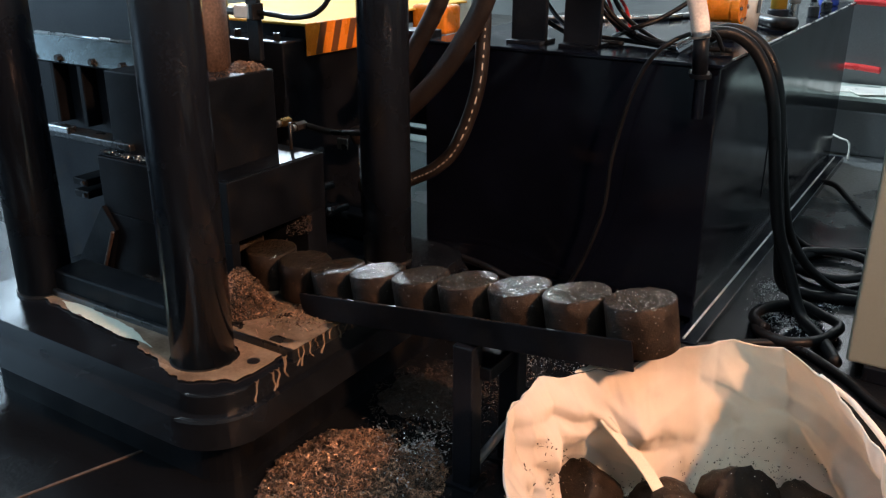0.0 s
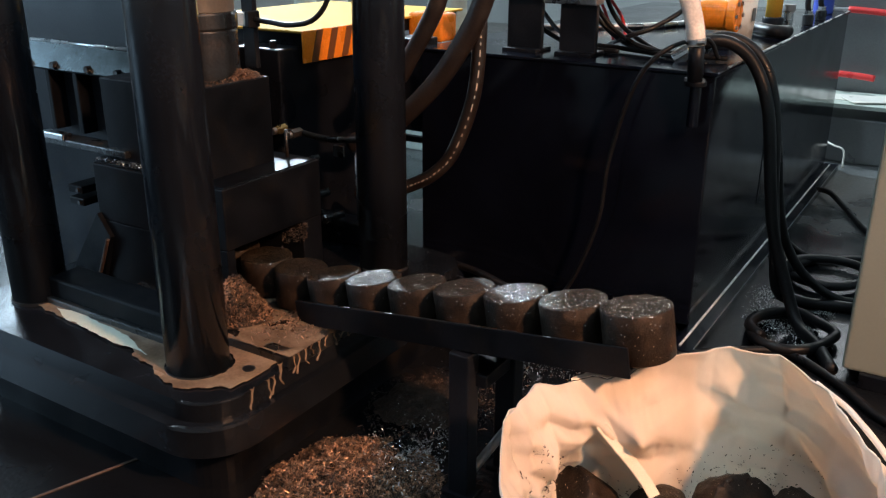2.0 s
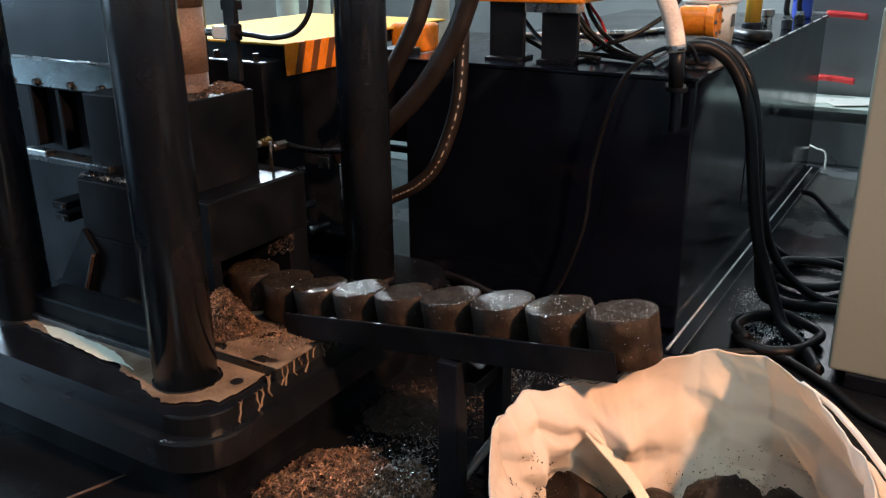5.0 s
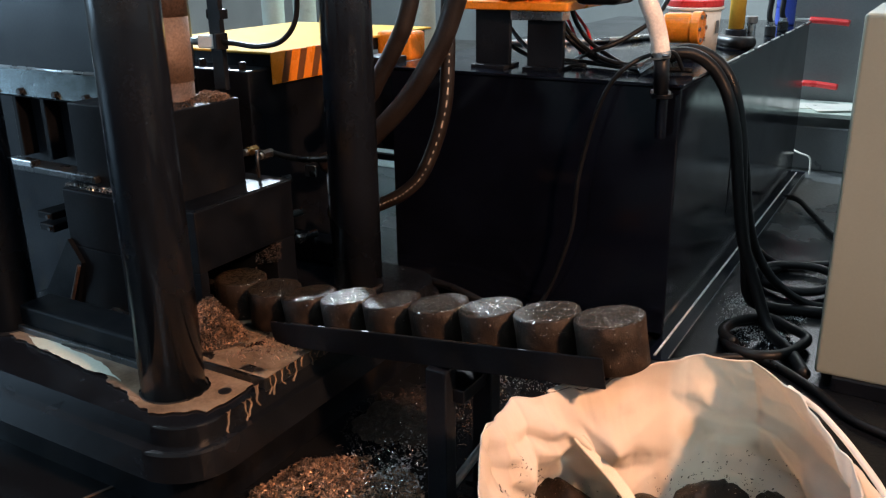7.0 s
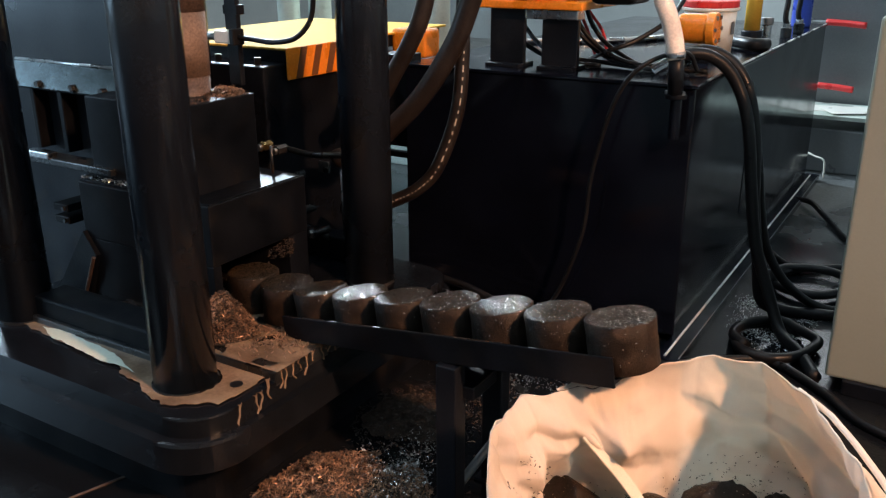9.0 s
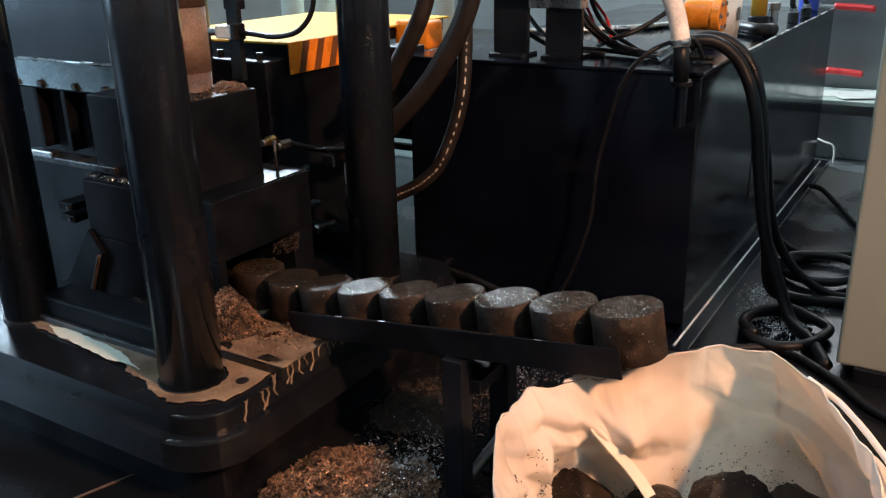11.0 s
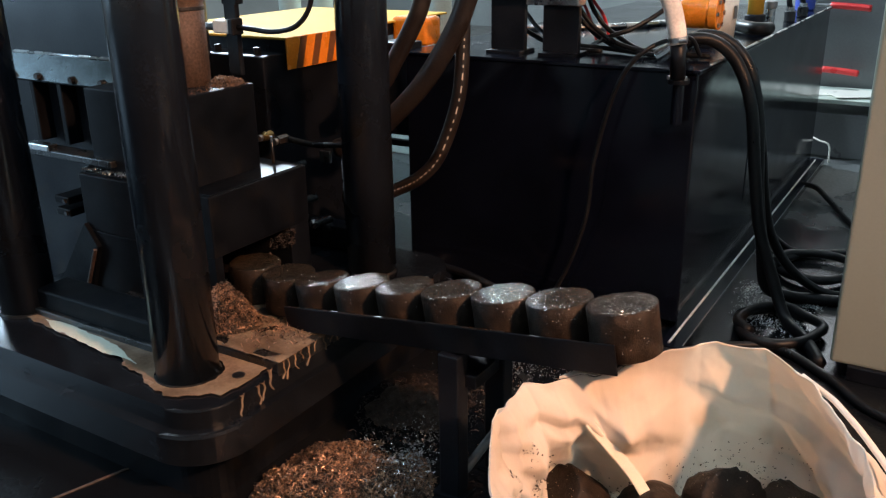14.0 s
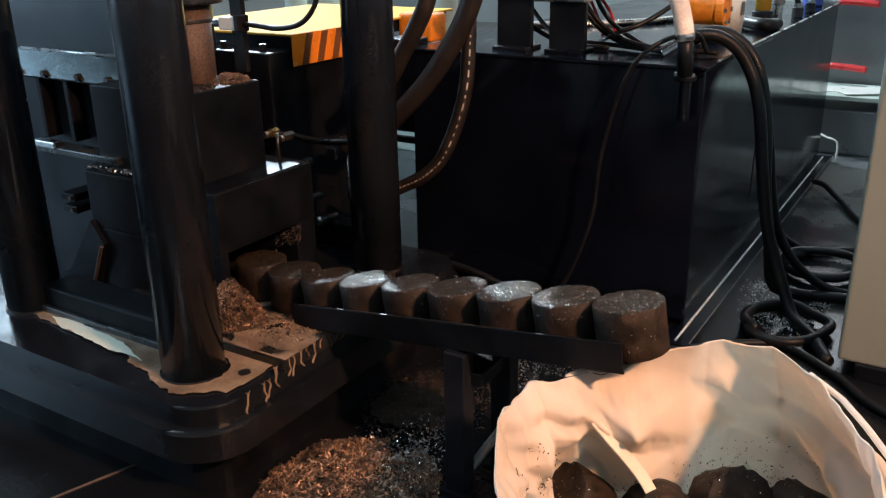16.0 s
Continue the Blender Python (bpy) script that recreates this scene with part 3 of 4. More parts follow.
# ---- hydraulic tank ----
tank = thing("hydraulic_tank", (-0.95, 4.45, 0), "large glossy black hydraulic oil tank standing on a steel skid", "tank")
part("body", block(-1.545, -0.437, 3.175, 5.76, 0.03, 0.892, 0.006), TANK, tank)
part("top_plate", block(-1.555, -0.43, 3.168, 5.77, 0.89, 0.902, 0.003), TANK, tank)
for sx in (-0.438, -1.50):
    sk = part("skid", block(sx, sx + 0.075, 2.98, 5.8, 0.0, 0.035, 0.002), TANK, tank)
    # The lip's cold highlight is put into this rod's pale colour.
    part("skid_lip", rod((sx + 0.027, 3.0, 0.036), (sx + 0.030, 5.75, 0.036), 0.0042, seg=8), GLINTSTEEL, sk, "pale rod painted as the highlight along the skid lip")
    part("skid_edge", rod((sx + 0.073, 3.0, 0.034), (sx + 0.073, 5.75, 0.034), 0.0020, seg=6), GREY, sk, "thin grey rod along the outer skid edge")
# Bright strip added as the highlight on the tank's top rim.
part("edge_strip", block(-0.438, -0.428, 3.3, 5.76, 0.9015, 0.907, 0.002), STEEL, tank, "bright steel strip standing in for the tank's rim highlight")
part("side_seam", block(-0.4375, -0.4345, 4.02, 4.03, 0.25, 0.8, 0.001), BLACK, tank)

pump = thing("pump_motor", (-1.08, 3.45, 0.9), "orange pump motor carried on two black plates above the tank", "motor")
for x0 in (-1.252, -1.042):
    pl = part("support_plate", block(x0, x0 + 0.138, 3.31, 3.335, 0.9, 1.11, 0.003), BLACK, pump)
    part("foot", block(x0, x0 + 0.138, 3.27, 3.40, 0.9, 0.914, 0.003), BLACK, pl)
part("steel_spacer", block(-1.10, -0.90, 3.29, 3.36, 1.075, 1.11, 0.004), STEEL, pump)
part("base", block(-1.30, -0.87, 3.26, 3.70, 1.11, 1.14, 0.006), ORANGE, pump)
part("housing", rod((-1.08, 3.25, 1.31), (-1.08, 3.75, 1.31), 0.165, seg=40, bevel=0.01), ORANGE, pump, smooth=False)
part("terminal_box", block(-0.87, -0.70, 3.30, 3.50, 1.13, 1.55, 0.03, seg=3), RUBBER, pump, "black terminal box")
for k in range(9):
    part("fin", block(-1.20 + 0.026 * k, -1.194 + 0.026 * k, 3.3, 3.7, 1.137, 1.16, 0), ORANGE, pump)

suction = thing("suction_line", (-0.485, 3.12, 0.80), "cloudy clear suction hose clamped on a black pipe", "hose")
part("flange", rod((-0.486, 3.13, 0.864), (-0.486, 3.13, 0.880), 0.034, seg=32, bevel=0.003), DIE, suction)
part("dip_pipe", rod((-0.485, 3.135, 0.735), (-0.485, 3.135, 0.866), 0.019, seg=24, bevel=0.003), TANK, suction, smooth=False)
part("pipe", rod((-0.486, 3.12, 0.878), (-0.494, 3.12, 1.02), 0.024, seg=24), BLACK, suction, smooth=True)
for bx, by in ((-0.512, 3.115), (-0.460, 3.115)):
    part("bolt", rod((bx, by, 0.879), (bx, by, 0.890), 0.007, seg=6), STEEL, suction)
part("clear_hose", tube([(-0.493, 3.12, 0.987), (-0.502, 3.12, 1.038), (-0.522, 3.12, 1.104), (-0.551, 3.12, 1.170), (-0.574, 3.13, 1.254), (-0.584, 3.15, 1.395)], 0.0285, seg=20), CLEAR, suction, "cloudy clear hose", True)
cl = part("hose_clamp", rod((-0.4945, 3.12, 0.994), (-0.497, 3.12, 1.008), 0.031, seg=28), STEEL, suction, "steel worm clamp")
part("clamp_screw", rod((-0.480, 3.088, 1.000), (-0.457, 3.088, 1.003), 0.0075, seg=8), STEEL, cl)

elbow = thing("inlet_elbow", (-0.615, 3.8, 0.9), "orange painted cast pump head on the tank top", "pump")
part("foot", block(-0.68, -0.55, 3.74, 3.86, 0.9, 0.95, 0.006), BLACK, elbow)
part("body", rod((-0.69, 3.80, 1.02), (-0.575, 3.80, 1.022), 0.056, seg=32, bevel=0.012), ORANGE, elbow, smooth=False)
part("flange", rod((-0.578, 3.80, 1.022), (-0.545, 3.80, 1.022), 0.062, seg=32, bevel=0.004), ORANGE, elbow)
for k in range(6):
    a = k * math.pi / 3
    part("bolt", rod((-0.55, 3.80 + 0.048 * math.cos(a), 1.022 + 0.048 * math.sin(a)), (-0.538, 3.80 + 0.048 * math.cos(a), 1.022 + 0.048 * math.sin(a)), 0.008, seg=6), STEEL, elbow)

bucket = thing("oil_bucket", (-0.655, 4.10, 0.9), "white plastic oil bucket with a red lid on the tank", "bucket")
part("body", rod((-0.655, 4.10, 0.902), (-0.655, 4.10, 1.085), 0.095, 0.106, seg=40), WHITE, bucket, smooth=True)
lid = part("lid", rod((-0.655, 4.10, 1.082), (-0.655, 4.10, 1.112), 0.112, seg=40, bevel=0.006), RED, bucket, "red lid")
part("lid_rim", rod((-0.655, 4.10, 1.07), (-0.655, 4.10, 1.083), 0.115, seg=40, bevel=0.004), WHITE, lid)
part("label_patch", block(-0.556, -0.553, 4.06, 4.10, 0.98, 1.03, 0), GREY, bucket, "small grey label")

filt = thing("filler_filter", (-0.575, 4.53, 0.9), "orange capped filler filter on a black base", "filter")
part("base", rod((-0.575, 4.53, 0.902), (-0.575, 4.53, 0.96), 0.045, seg=28, bevel=0.006), BLACK, filt)
part("canister", rod((-0.575, 4.53, 0.958), (-0.575, 4.53, 1.25), 0.034, seg=28), YELLOW, filt, "orange-yellow canister", True)
gauge = thing("level_gauge", (-0.53, 4.60, 0.9), "small clear and steel oil level gauge", "gauge")
part("stem", rod((-0.53, 4.62, 0.902), (-0.53, 4.62, 0.98), 0.022, seg=20, bevel=0.004), STEEL, gauge, smooth=False)
part("cap", rod((-0.53, 4.62, 0.978), (-0.53, 4.62, 1.01), 0.028, seg=20, bevel=0.004), GREY, gauge)
for vx, vy in ((-0.485, 4.85), (-0.475, 5.12)):
    v = thing("ball_valve", (vx, vy, 0.9), "black ball valve with an upright lever on the tank edge", "valve", "valves on the tank")
    part("body", rod((vx, vy, 0.902), (vx, vy, 0.95), 0.026, seg=16, bevel=0.004), OILY, v)
    part("nut", rod((vx, vy, 0.948), (vx, vy, 0.968), 0.02, seg=6), STEEL, v)
    part("lever", tube([(vx, vy, 0.96), (vx - 0.01, vy, 1.0), (vx - 0.01, vy + 0.02, 1.10), (vx - 0.03, vy + 0.03, 1.25)], 0.013), RUBBER, v, smooth=True)
bottle = thing("blue_bottle", (-0.53, 5.5, 0.9), "dark blue plastic bottle standing on the tank", "bottle")
part("body", rod((-0.53, 5.5, 0.902), (-0.53, 5.5, 1.08), 0.05, seg=28, bevel=0.008), BLUE, bottle)
part("cap", rod((-0.53, 5.5, 1.078), (-0.53, 5.5, 1.11), 0.022, seg=20), WHITE, bottle)
tray = thing("steel_pipe_run", (-1.3, 4.3, 0.9), "galvanised conduit lying on the tank top", "conduit")
part("conduit", tube([(-1.50, 3.95, 0.915), (-1.25, 4.1, 0.915), (-1.0, 4.35, 0.915), (-0.9, 4.7, 0.915)], 0.014), STEEL, tray, smooth=True)
return_pipe = tagged(part("return_pipe", tube([(-0.75, 4.55, 0.93), (-0.62, 4.35, 0.93), (-0.50, 4.22, 0.93), (-0.46, 4.3, 0.925)], 0.026), RUBBER, None, "thick black return hose lying on the tank", True), "", "hose")
for k, pts in enumerate((
        [(-1.02, 3.45, 1.25), (-1.0, 3.45, 1.08), (-0.93, 3.48, 0.98), (-0.82, 3.46, 0.925), (-0.66, 3.38, 0.915), (-0.55, 3.36, 0.915)],
        [(-0.99, 3.42, 1.25), (-0.96, 3.42, 1.08), (-0.88, 3.45, 0.975), (-0.76, 3.42, 0.93), (-0.60, 3.40, 0.92), (-0.47, 3.42, 0.915)],
        [(-0.96, 3.50, 1.25), (-0.95, 3.50, 1.10), (-0.90, 3.52, 1.0), (-0.80, 3.50, 0.94), (-0.70, 3.45, 0.915), (-0.58, 3.46, 0.912)],
        [(-0.62, 3.70, 1.2), (-0.66, 3.60, 1.08), (-0.75, 3.50, 1.0), (-0.84, 3.45, 0.96), (-0.95, 3.55, 0.915)],
        [(-1.30, 3.40, 1.12), (-1.24, 3.40, 1.03), (-1.12, 3.45, 0.94), (-1.0, 3.42, 0.915), (-0.85, 3.40, 0.913)],
        [(-1.28, 3.60, 1.05), (-1.15, 3.55, 0.95), (-1.0, 3.50, 0.92), (-0.85, 3.47, 0.915), (-0.72, 3.42, 0.913)],
        [(-1.0, 3.55, 1.25), (-0.98, 3.55, 1.12), (-0.91, 3.56, 1.02), (-0.90, 3.60, 0.93)],
        [(-1.03, 3.52, 1.25), (-1.01, 3.52, 1.13), (-0.96, 3.53, 1.03), (-0.94, 3.58, 0.925)])):
    red = k >= 6
    tagged(part("motor_cable", tube(pts, 0.006 if red else 0.009, seg=10), RED if red else RUBBER, None, "red motor cable drooping to the tank top" if red else "black motor cable drooping to the tank top", True), "", "cable", "motor cables")
tagged(part("signal_cable", tube([(-0.47, 3.30, 0.93), (-0.50, 3.24, 0.995), (-0.592, 3.12, 0.965), (-0.674, 3.10, 0.849), (-0.741, 3.10, 0.597), (-0.765, 3.10, 0.373), (-0.856, 3.10, 0.119), (-0.95, 3.08, 0.02), (-1.2, 3.05, 0.012)], 0.0075), RUBBER, None, "thin dark cable hanging down the tank front", True), "", "cable")
for k, pts in enumerate((
        [(-0.62, 3.36, 0.915), (-0.54, 3.38, 0.97), (-0.46, 3.42, 0.965), (-0.386, 3.45, 0.895), (-0.325, 3.45, 0.754), (-0.287, 3.45, 0.523), (-0.25, 3.45, 0.324), (-0.19, 3.45, 0.16), (-0.12, 3.40, 0.03), (-0.03, 3.27, 0.022), (0.04, 3.12, 0.022)],
        [(-0.60, 3.42, 0.915), (-0.52, 3.47, 0.975), (-0.44, 3.52, 0.955), (-0.36, 3.52, 0.87), (-0.31, 3.52, 0.70), (-0.28, 3.50, 0.45), (-0.245, 3.50, 0.25), (-0.22, 3.52, 0.09), (-0.15, 3.62, 0.025), (-0.02, 3.66, 0.022), (0.2, 3.7, 0.022)],
        [(-0.60, 3.52, 0.915), (-0.50, 3.58, 0.96), (-0.41, 3.60, 0.90), (-0.35, 3.60, 0.80), (-0.304, 3.60, 0.591), (-0.27, 3.60, 0.387), (-0.226, 3.60, 0.243), (-0.14, 3.62, 0.12), (-0.02, 3.70, 0.03), (0.15, 3.80, 0.022)])):
    hh = tagged(part("hydraulic_hose", tube(pts, 0.021 if k < 2 else 0.017, seg=14), RUBBER, None, "thick black hydraulic hose looping off the tank to the floor", True), "", "hose", "hoses down the tank side")
    a0, a1 = Vector(pts[0]), Vector(pts[1])
    part("coupling", rod(a0 - (a1 - a0) * 0.15, a0 + (a1 - a0) * 0.45, 0.027, seg=16, bevel=0.002), STEEL, hh, "steel crimp coupling")


def coil(cx, cy, r, turns, z, rt, seed):
    rg = random.Random(seed)
    pts = []
    for k in range(int(turns * 10) + 1):
        a = k * 2 * math.pi / 10 + seed
        rr = r * (1 + 0.10 * rg.uniform(-1, 1))
        pts.append((cx + rr * math.cos(a), cy + rr * 1.1 * math.sin(a), z + 0.013 * k / 10 + 0.004 * rg.random()))
    return pts


for cx, cy, r, turns, seed in ((-0.13, 3.33, 0.135, 1.5, 1), (-0.12, 3.98, 0.14, 1.3, 2)):
    tagged(part("coiled_hose", tube(coil(cx, cy, r, turns, 0.02, 0.018, seed), 0.018, per=4), RUBBER, None, "black hose coiled on the oily floor", True), "", "hose", "coils on the floor")
for pts in ([(-0.40, 5.25, 0.018), (-0.30, 5.10, 0.05), (-0.215, 4.97, 0.03), (-0.07, 4.66, 0.018), (0.05, 4.5, 0.018), (0.3, 4.3, 0.018)],
            [(-0.40, 4.4, 0.018), (-0.22, 4.15, 0.018), (-0.015, 4.25, 0.018), (0.2, 4.3, 0.018)],
            [(-0.55, 2.95, 0.014), (-0.394, 2.985, 0.014), (-0.27, 3.10, 0.014), (-0.108, 3.18, 0.014), (0.077, 3.05, 0.014), (0.22, 2.9, 0.014), (0.5, 2.8, 0.014)],
            [(-1.75, 3.12, 0.09), (-1.495, 3.10, 0.10), (-1.247, 3.08, 0.095), (-1.066, 3.06, 0.06), (-0.9, 3.04, 0.02), (-0.6, 3.0, 0.016)]):
    tagged(part("floor_cable", tube(pts, 0.014, seg=10), RUBBER, None, "black cable trailing over the floor", True), "", "cable", "cables on the floor")

# Block added out of view to keep cold light off the end pucks.
valve = thing("valve_block", (-1.31, 2.92, 1.26), "unseen black block added above the press hoses to shade the pucks", "valve")
part("body", block(-1.43, -1.20, 2.87, 2.97, 1.225, 1.44, 0.01), BLACK, valve)
part("bracket", block(-1.36, -1.27, 2.70, 2.875, 1.36, 1.40, 0.004), BLACK, valve)
part("arm", block(-1.36, -1.27, 2.62, 2.71, 1.36, 2.12, 0.004), BLACK, valve)

# thick hydraulic hoses rising beside the press column
for pts, r in (([(-1.25, 2.92, 1.30), (-1.288, 2.90, 1.114), (-1.333, 2.90, 1.022), (-1.402, 2.90, 0.915), (-1.47, 2.90, 0.82), (-1.60, 2.88, 0.72)], 0.030),
               ([(-1.03, 2.85, 1.30), (-1.09, 2.85, 1.125), (-1.139, 2.85, 1.02), (-1.245, 2.85, 0.868), (-1.37, 2.85, 0.742), (-1.48, 2.83, 0.65), (-1.60, 2.80, 0.60)], 0.034),
               ([(-1.12, 2.90, 1.35), (-1.133, 2.90, 1.12), (-1.134, 2.90, 0.98), (-1.154, 2.90, 0.795), (-1.229, 2.90, 0.602), (-1.31, 2.90, 0.51), (-1.408, 2.90, 0.452), (-1.51, 2.88, 0.41), (-1.62, 2.85, 0.40)], 0.024)):
    h = tagged(part("pressure_hose", tube(pts, r, seg=18, per=10), HOSE, None, "thick brown-black hydraulic pressure hose beside the press column", True), "", "hose", "pressure hoses")
    if r < 0.03:
        line = spline(pts, 14)
        rg = random.Random(3)
        k = 18
        while k < len(line) - 12:
            n = rg.choice((1, 1, 2))
            d = (line[k + n] - line[k]).normalized()
            out = Vector((0.62, -0.72, 0.3))
            out = (out - d * out.dot(d)).normalized()
            ctr = [line[k + q] + out * (r + 0.0004) for q in range(n)] + [line[k + n] * 0.75 + line[k + n - 1] * 0.25 + out * (r + 0.0004)]
            wd = out.cross(d) * 0.0022
            bm = bmesh.new()
            lo = [bm.verts.new(c - wd) for c in ctr]
            hi = [bm.verts.new(c + wd) for c in ctr]
            for q in range(len(ctr) - 1):
                bm.faces.new((lo[q], lo[q + 1], hi[q + 1], hi[q]))
            part("print_bar", bm, PRINT, h, "pale printed bar")
            k += n + 1

# ---- outlet chute ----
P0, STEP = Vector((-0.2275, 2.0285, 0.4805)), Vector((-0.1495, 0.0168, -0.0264))
ALONG = (-STEP).normalized()
SIDE = Vector((0, 0, 1)).cross(ALONG).normalized()
UP = ALONG.cross(SIDE).normalized()
TILT = math.degrees(math.asin(ALONG.z))
YAW = math.degrees(math.atan2(ALONG.y, ALONG.x))
chute = thing("outlet_chute", (-0.62, 2.05, 0), "black steel outlet chute on a welded leg stand", "chute")


def slope_block(u0, u1, s0, s1, h0, h1, bevel=0.002):
    """A block along the chute: u along it from the end puck, s across, h above its bed."""
    bm = block(u0, u1, s0, s1, h0, h1, bevel)
    m = Matrix((ALONG, SIDE, UP)).transposed().to_4x4()
    bmesh.ops.transform(bm, matrix=Matrix.Translation(P0) @ m, verts=bm.verts)
    return bm


part("bed", slope_block(-0.99, 0.02, -0.086, 0.086, -0.010, -0.002), DIE, chute)
for s0, s1 in ((-0.092, -0.086), (0.086, 0.092)):
    part("side_wall", slope_block(-0.99, 0.022, s0, s1, -0.016, 0.052), DIE, chute)
part("worn_edge", slope_block(-0.97, -0.25, -0.0915, -0.0865, 0.0515, 0.0535, 0), OILY, chute)
for lx, ly in ((-0.665, 1.965), (-0.622, 2.118)):
    lg = part("leg", block(lx, lx + 0.055, ly, ly + 0.05, 0.0, 0.392 + 0.02 * (ly > 2), 0.004), BLACK, chute)
    part("foot_plate", block(lx - 0.015, lx + 0.07, ly - 0.01, ly + 0.06, 0.0, 0.008, 0.001), BLACK, lg)
part("brace", rod((-0.63, 2.02, 0.04), (-0.585, 2.12, 0.13), 0.012, seg=10), GREY, chute)
part("cross_bar", block(-0.66, -0.58, 2.0, 2.13, 0.30, 0.335, 0.003), BLACK, chute)

# ---- pucks ----
def puck_mesh(seed, wear=1.0):
    """A pressed cylinder with a slightly crumbled rim."""
    bm = bmesh.new()
    seg, r, h = 48, 0.0755, 0.11
    prof = [(0.0, 0.0), (r * 0.5, 0.0), (r - 0.004, 0.0), (r, 0.004), (r, h * 0.33), (r, h * 0.66), (r, h - 0.003), (r - 0.003, h), (r * 0.82, h), (r * 0.55, h), (r * 0.28, h)]
    rings = []
    for q, (pr, pz) in enumerate(prof[1:]):
        ring = []
        for k in range(seg):
            a = 2 * math.pi * k / seg
            w = 0.0016 * wear * noise.noise(Vector((8 * math.cos(a), 8 * math.sin(a), 40 * pz + seed * 9.1)))
            c = 0.004 * wear * max(0, noise.noise(Vector((5 * math.cos(a), 5 * math.sin(a), seed * 3.7))) - 0.12) if q in (5, 6) else 0
            zz = pz + (0.0016 * noise.noise(Vector((pr * 90 * math.cos(a), pr * 90 * math.sin(a), seed))) if pz > h - 0.002 else 0) - c
            ring.append(bm.verts.new(((pr + w - c) * math.cos(a), (pr + w - c) * math.sin(a), zz)))
        rings.append(ring)
    for a, b in zip(rings, rings[1:]):
        for k in range(seg):
            bm.faces.new((a[k], a[(k + 1) % seg], b[(k + 1) % seg], b[k]))
    bm.faces.new(rings[0][::-1])
    tip = bm.verts.new((0, 0, h))
    for k in range(seg):
        bm.faces.new((rings[-1][k], rings[-1][(k + 1) % seg], tip))
    rg = random.Random(seed)
    for _ in range(14):
        a, rr = rg.uniform(0, 6.28), r * math.sqrt(rg.uniform(0.55, 0.98))
        c, d = Vector((rr * math.cos(a), rr * math.sin(a), h)), Vector((rg.uniform(-1, 1), rg.uniform(-1, 1), rg.uniform(0.1, 0.7))).normalized() * rg.uniform(0.004, 0.010)
        wv = d.cross(Vector((0, 0, 1))).normalized() * 0.0012
        bm.faces.new([bm.verts.new(p) for p in (c - wv - d * 0.3, c + wv - d * 0.3, c + wv + d, c - wv + d)])
    return bm


def puck(name, seed, label, group, glint=True):
    ob = tagged(part(name, puck_mesh(seed, 1.0 if glint else 4.5), PUCK, None, label, True), "", "puck", group)
    if not glint:
        return ob
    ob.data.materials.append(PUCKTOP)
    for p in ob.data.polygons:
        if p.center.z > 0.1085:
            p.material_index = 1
    return ob


pucks = []
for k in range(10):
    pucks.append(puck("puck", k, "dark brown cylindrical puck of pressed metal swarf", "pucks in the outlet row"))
for x, y, z, rx, ry, rz in ((-0.275, 1.955, 0.095, 30, -40, 10), (-0.15, 2.01, 0.115, 75, 10, 30), (-0.03, 2.085, 0.125, 35, 40, 0), (0.085, 2.125, 0.13, 85, 0, 60),
                            (-0.22, 1.83, 0.06, 10, 12, 0), (-0.09, 1.90, 0.08, -60, 20, 0), (0.06, 1.97, 0.08, 15, -25, 0), (0.06, 1.78, 0.05, 0, 20, 0), (-0.12, 1.70, 0.04, 8, 0, 0)):
    ob = puck("fallen_puck", 20 + rx, "dark swarf puck lying tilted inside the bulk bag", "pucks in the bag", False)
    ob.matrix_world = pose(x, y, z, rx, ry, rz)

# ---- bulk bag ----
RIM = [(-0.412, 1.888, 0.422), (-0.413, 1.825, 0.418), (-0.392, 1.738, 0.42), (-0.345, 1.64, 0.418), (-0.288, 1.53, 0.42), (-0.22, 1.43, 0.42),
       (-0.10, 1.36, 0.43), (0.08, 1.36, 0.45), (0.22, 1.46, 0.47), (0.292, 1.62, 0.48), (0.295, 1.78, 0.48), (0.252, 1.905, 0.48), (0.199, 1.977, 0.48), (0.146, 2.063, 0.48),
       (0.082, 2.128, 0.48), (0.023, 2.171, 0.487), (-0.04, 2.165, 0.480), (-0.103, 2.139, 0.48), (-0.156, 2.095, 0.472), (-0.23, 2.05, 0.44), (-0.299, 1.997, 0.42), (-0.362, 1.933, 0.424)]
loop = [Vector(a).lerp(Vector(b), k / 16) for a, b in zip(RIM, RIM[1:] + RIM[:1]) for k in range(16)]
BC = Vector((-0.06, 1.78, 0))


crease_rng = random.Random(11)
CREASES = []
for _ in range(12):
    turn_a = crease_rng.uniform(0, math.pi)
    CREASES.append((crease_rng.uniform(-math.pi, math.pi), crease_rng.uniform(0.0, 0.9), math.cos(turn_a), math.sin(turn_a), crease_rng.uniform(0.08, 0.28),
                    crease_rng.uniform(0.018, 0.07), crease_rng.choice((-1, 1)) * crease_rng.uniform(0.008, 0.034)))


def facet(u, v, seed):
    """Flat triangular facets: random heights on a skewed lattice, joined linearly."""
    su = u + v * 0.5
    i, j = math.floor(su), math.floor(v)
    a, b = su - i, v - j

    def h(p, q):
        return noise.noise(Vector((p * 3.71 + 0.37, q * 5.13 + 0.71, seed * 7.3 + 0.19))) * 1.6

    if a + b < 1:
        return h(i, j) * (1 - a - b) + h(i + 1, j) * a + h(i, j + 1) * b
    return h(i + 1, j + 1) * (a + b - 1) + h(i, j + 1) * (1 - a) + h(i + 1, j) * (1 - b)


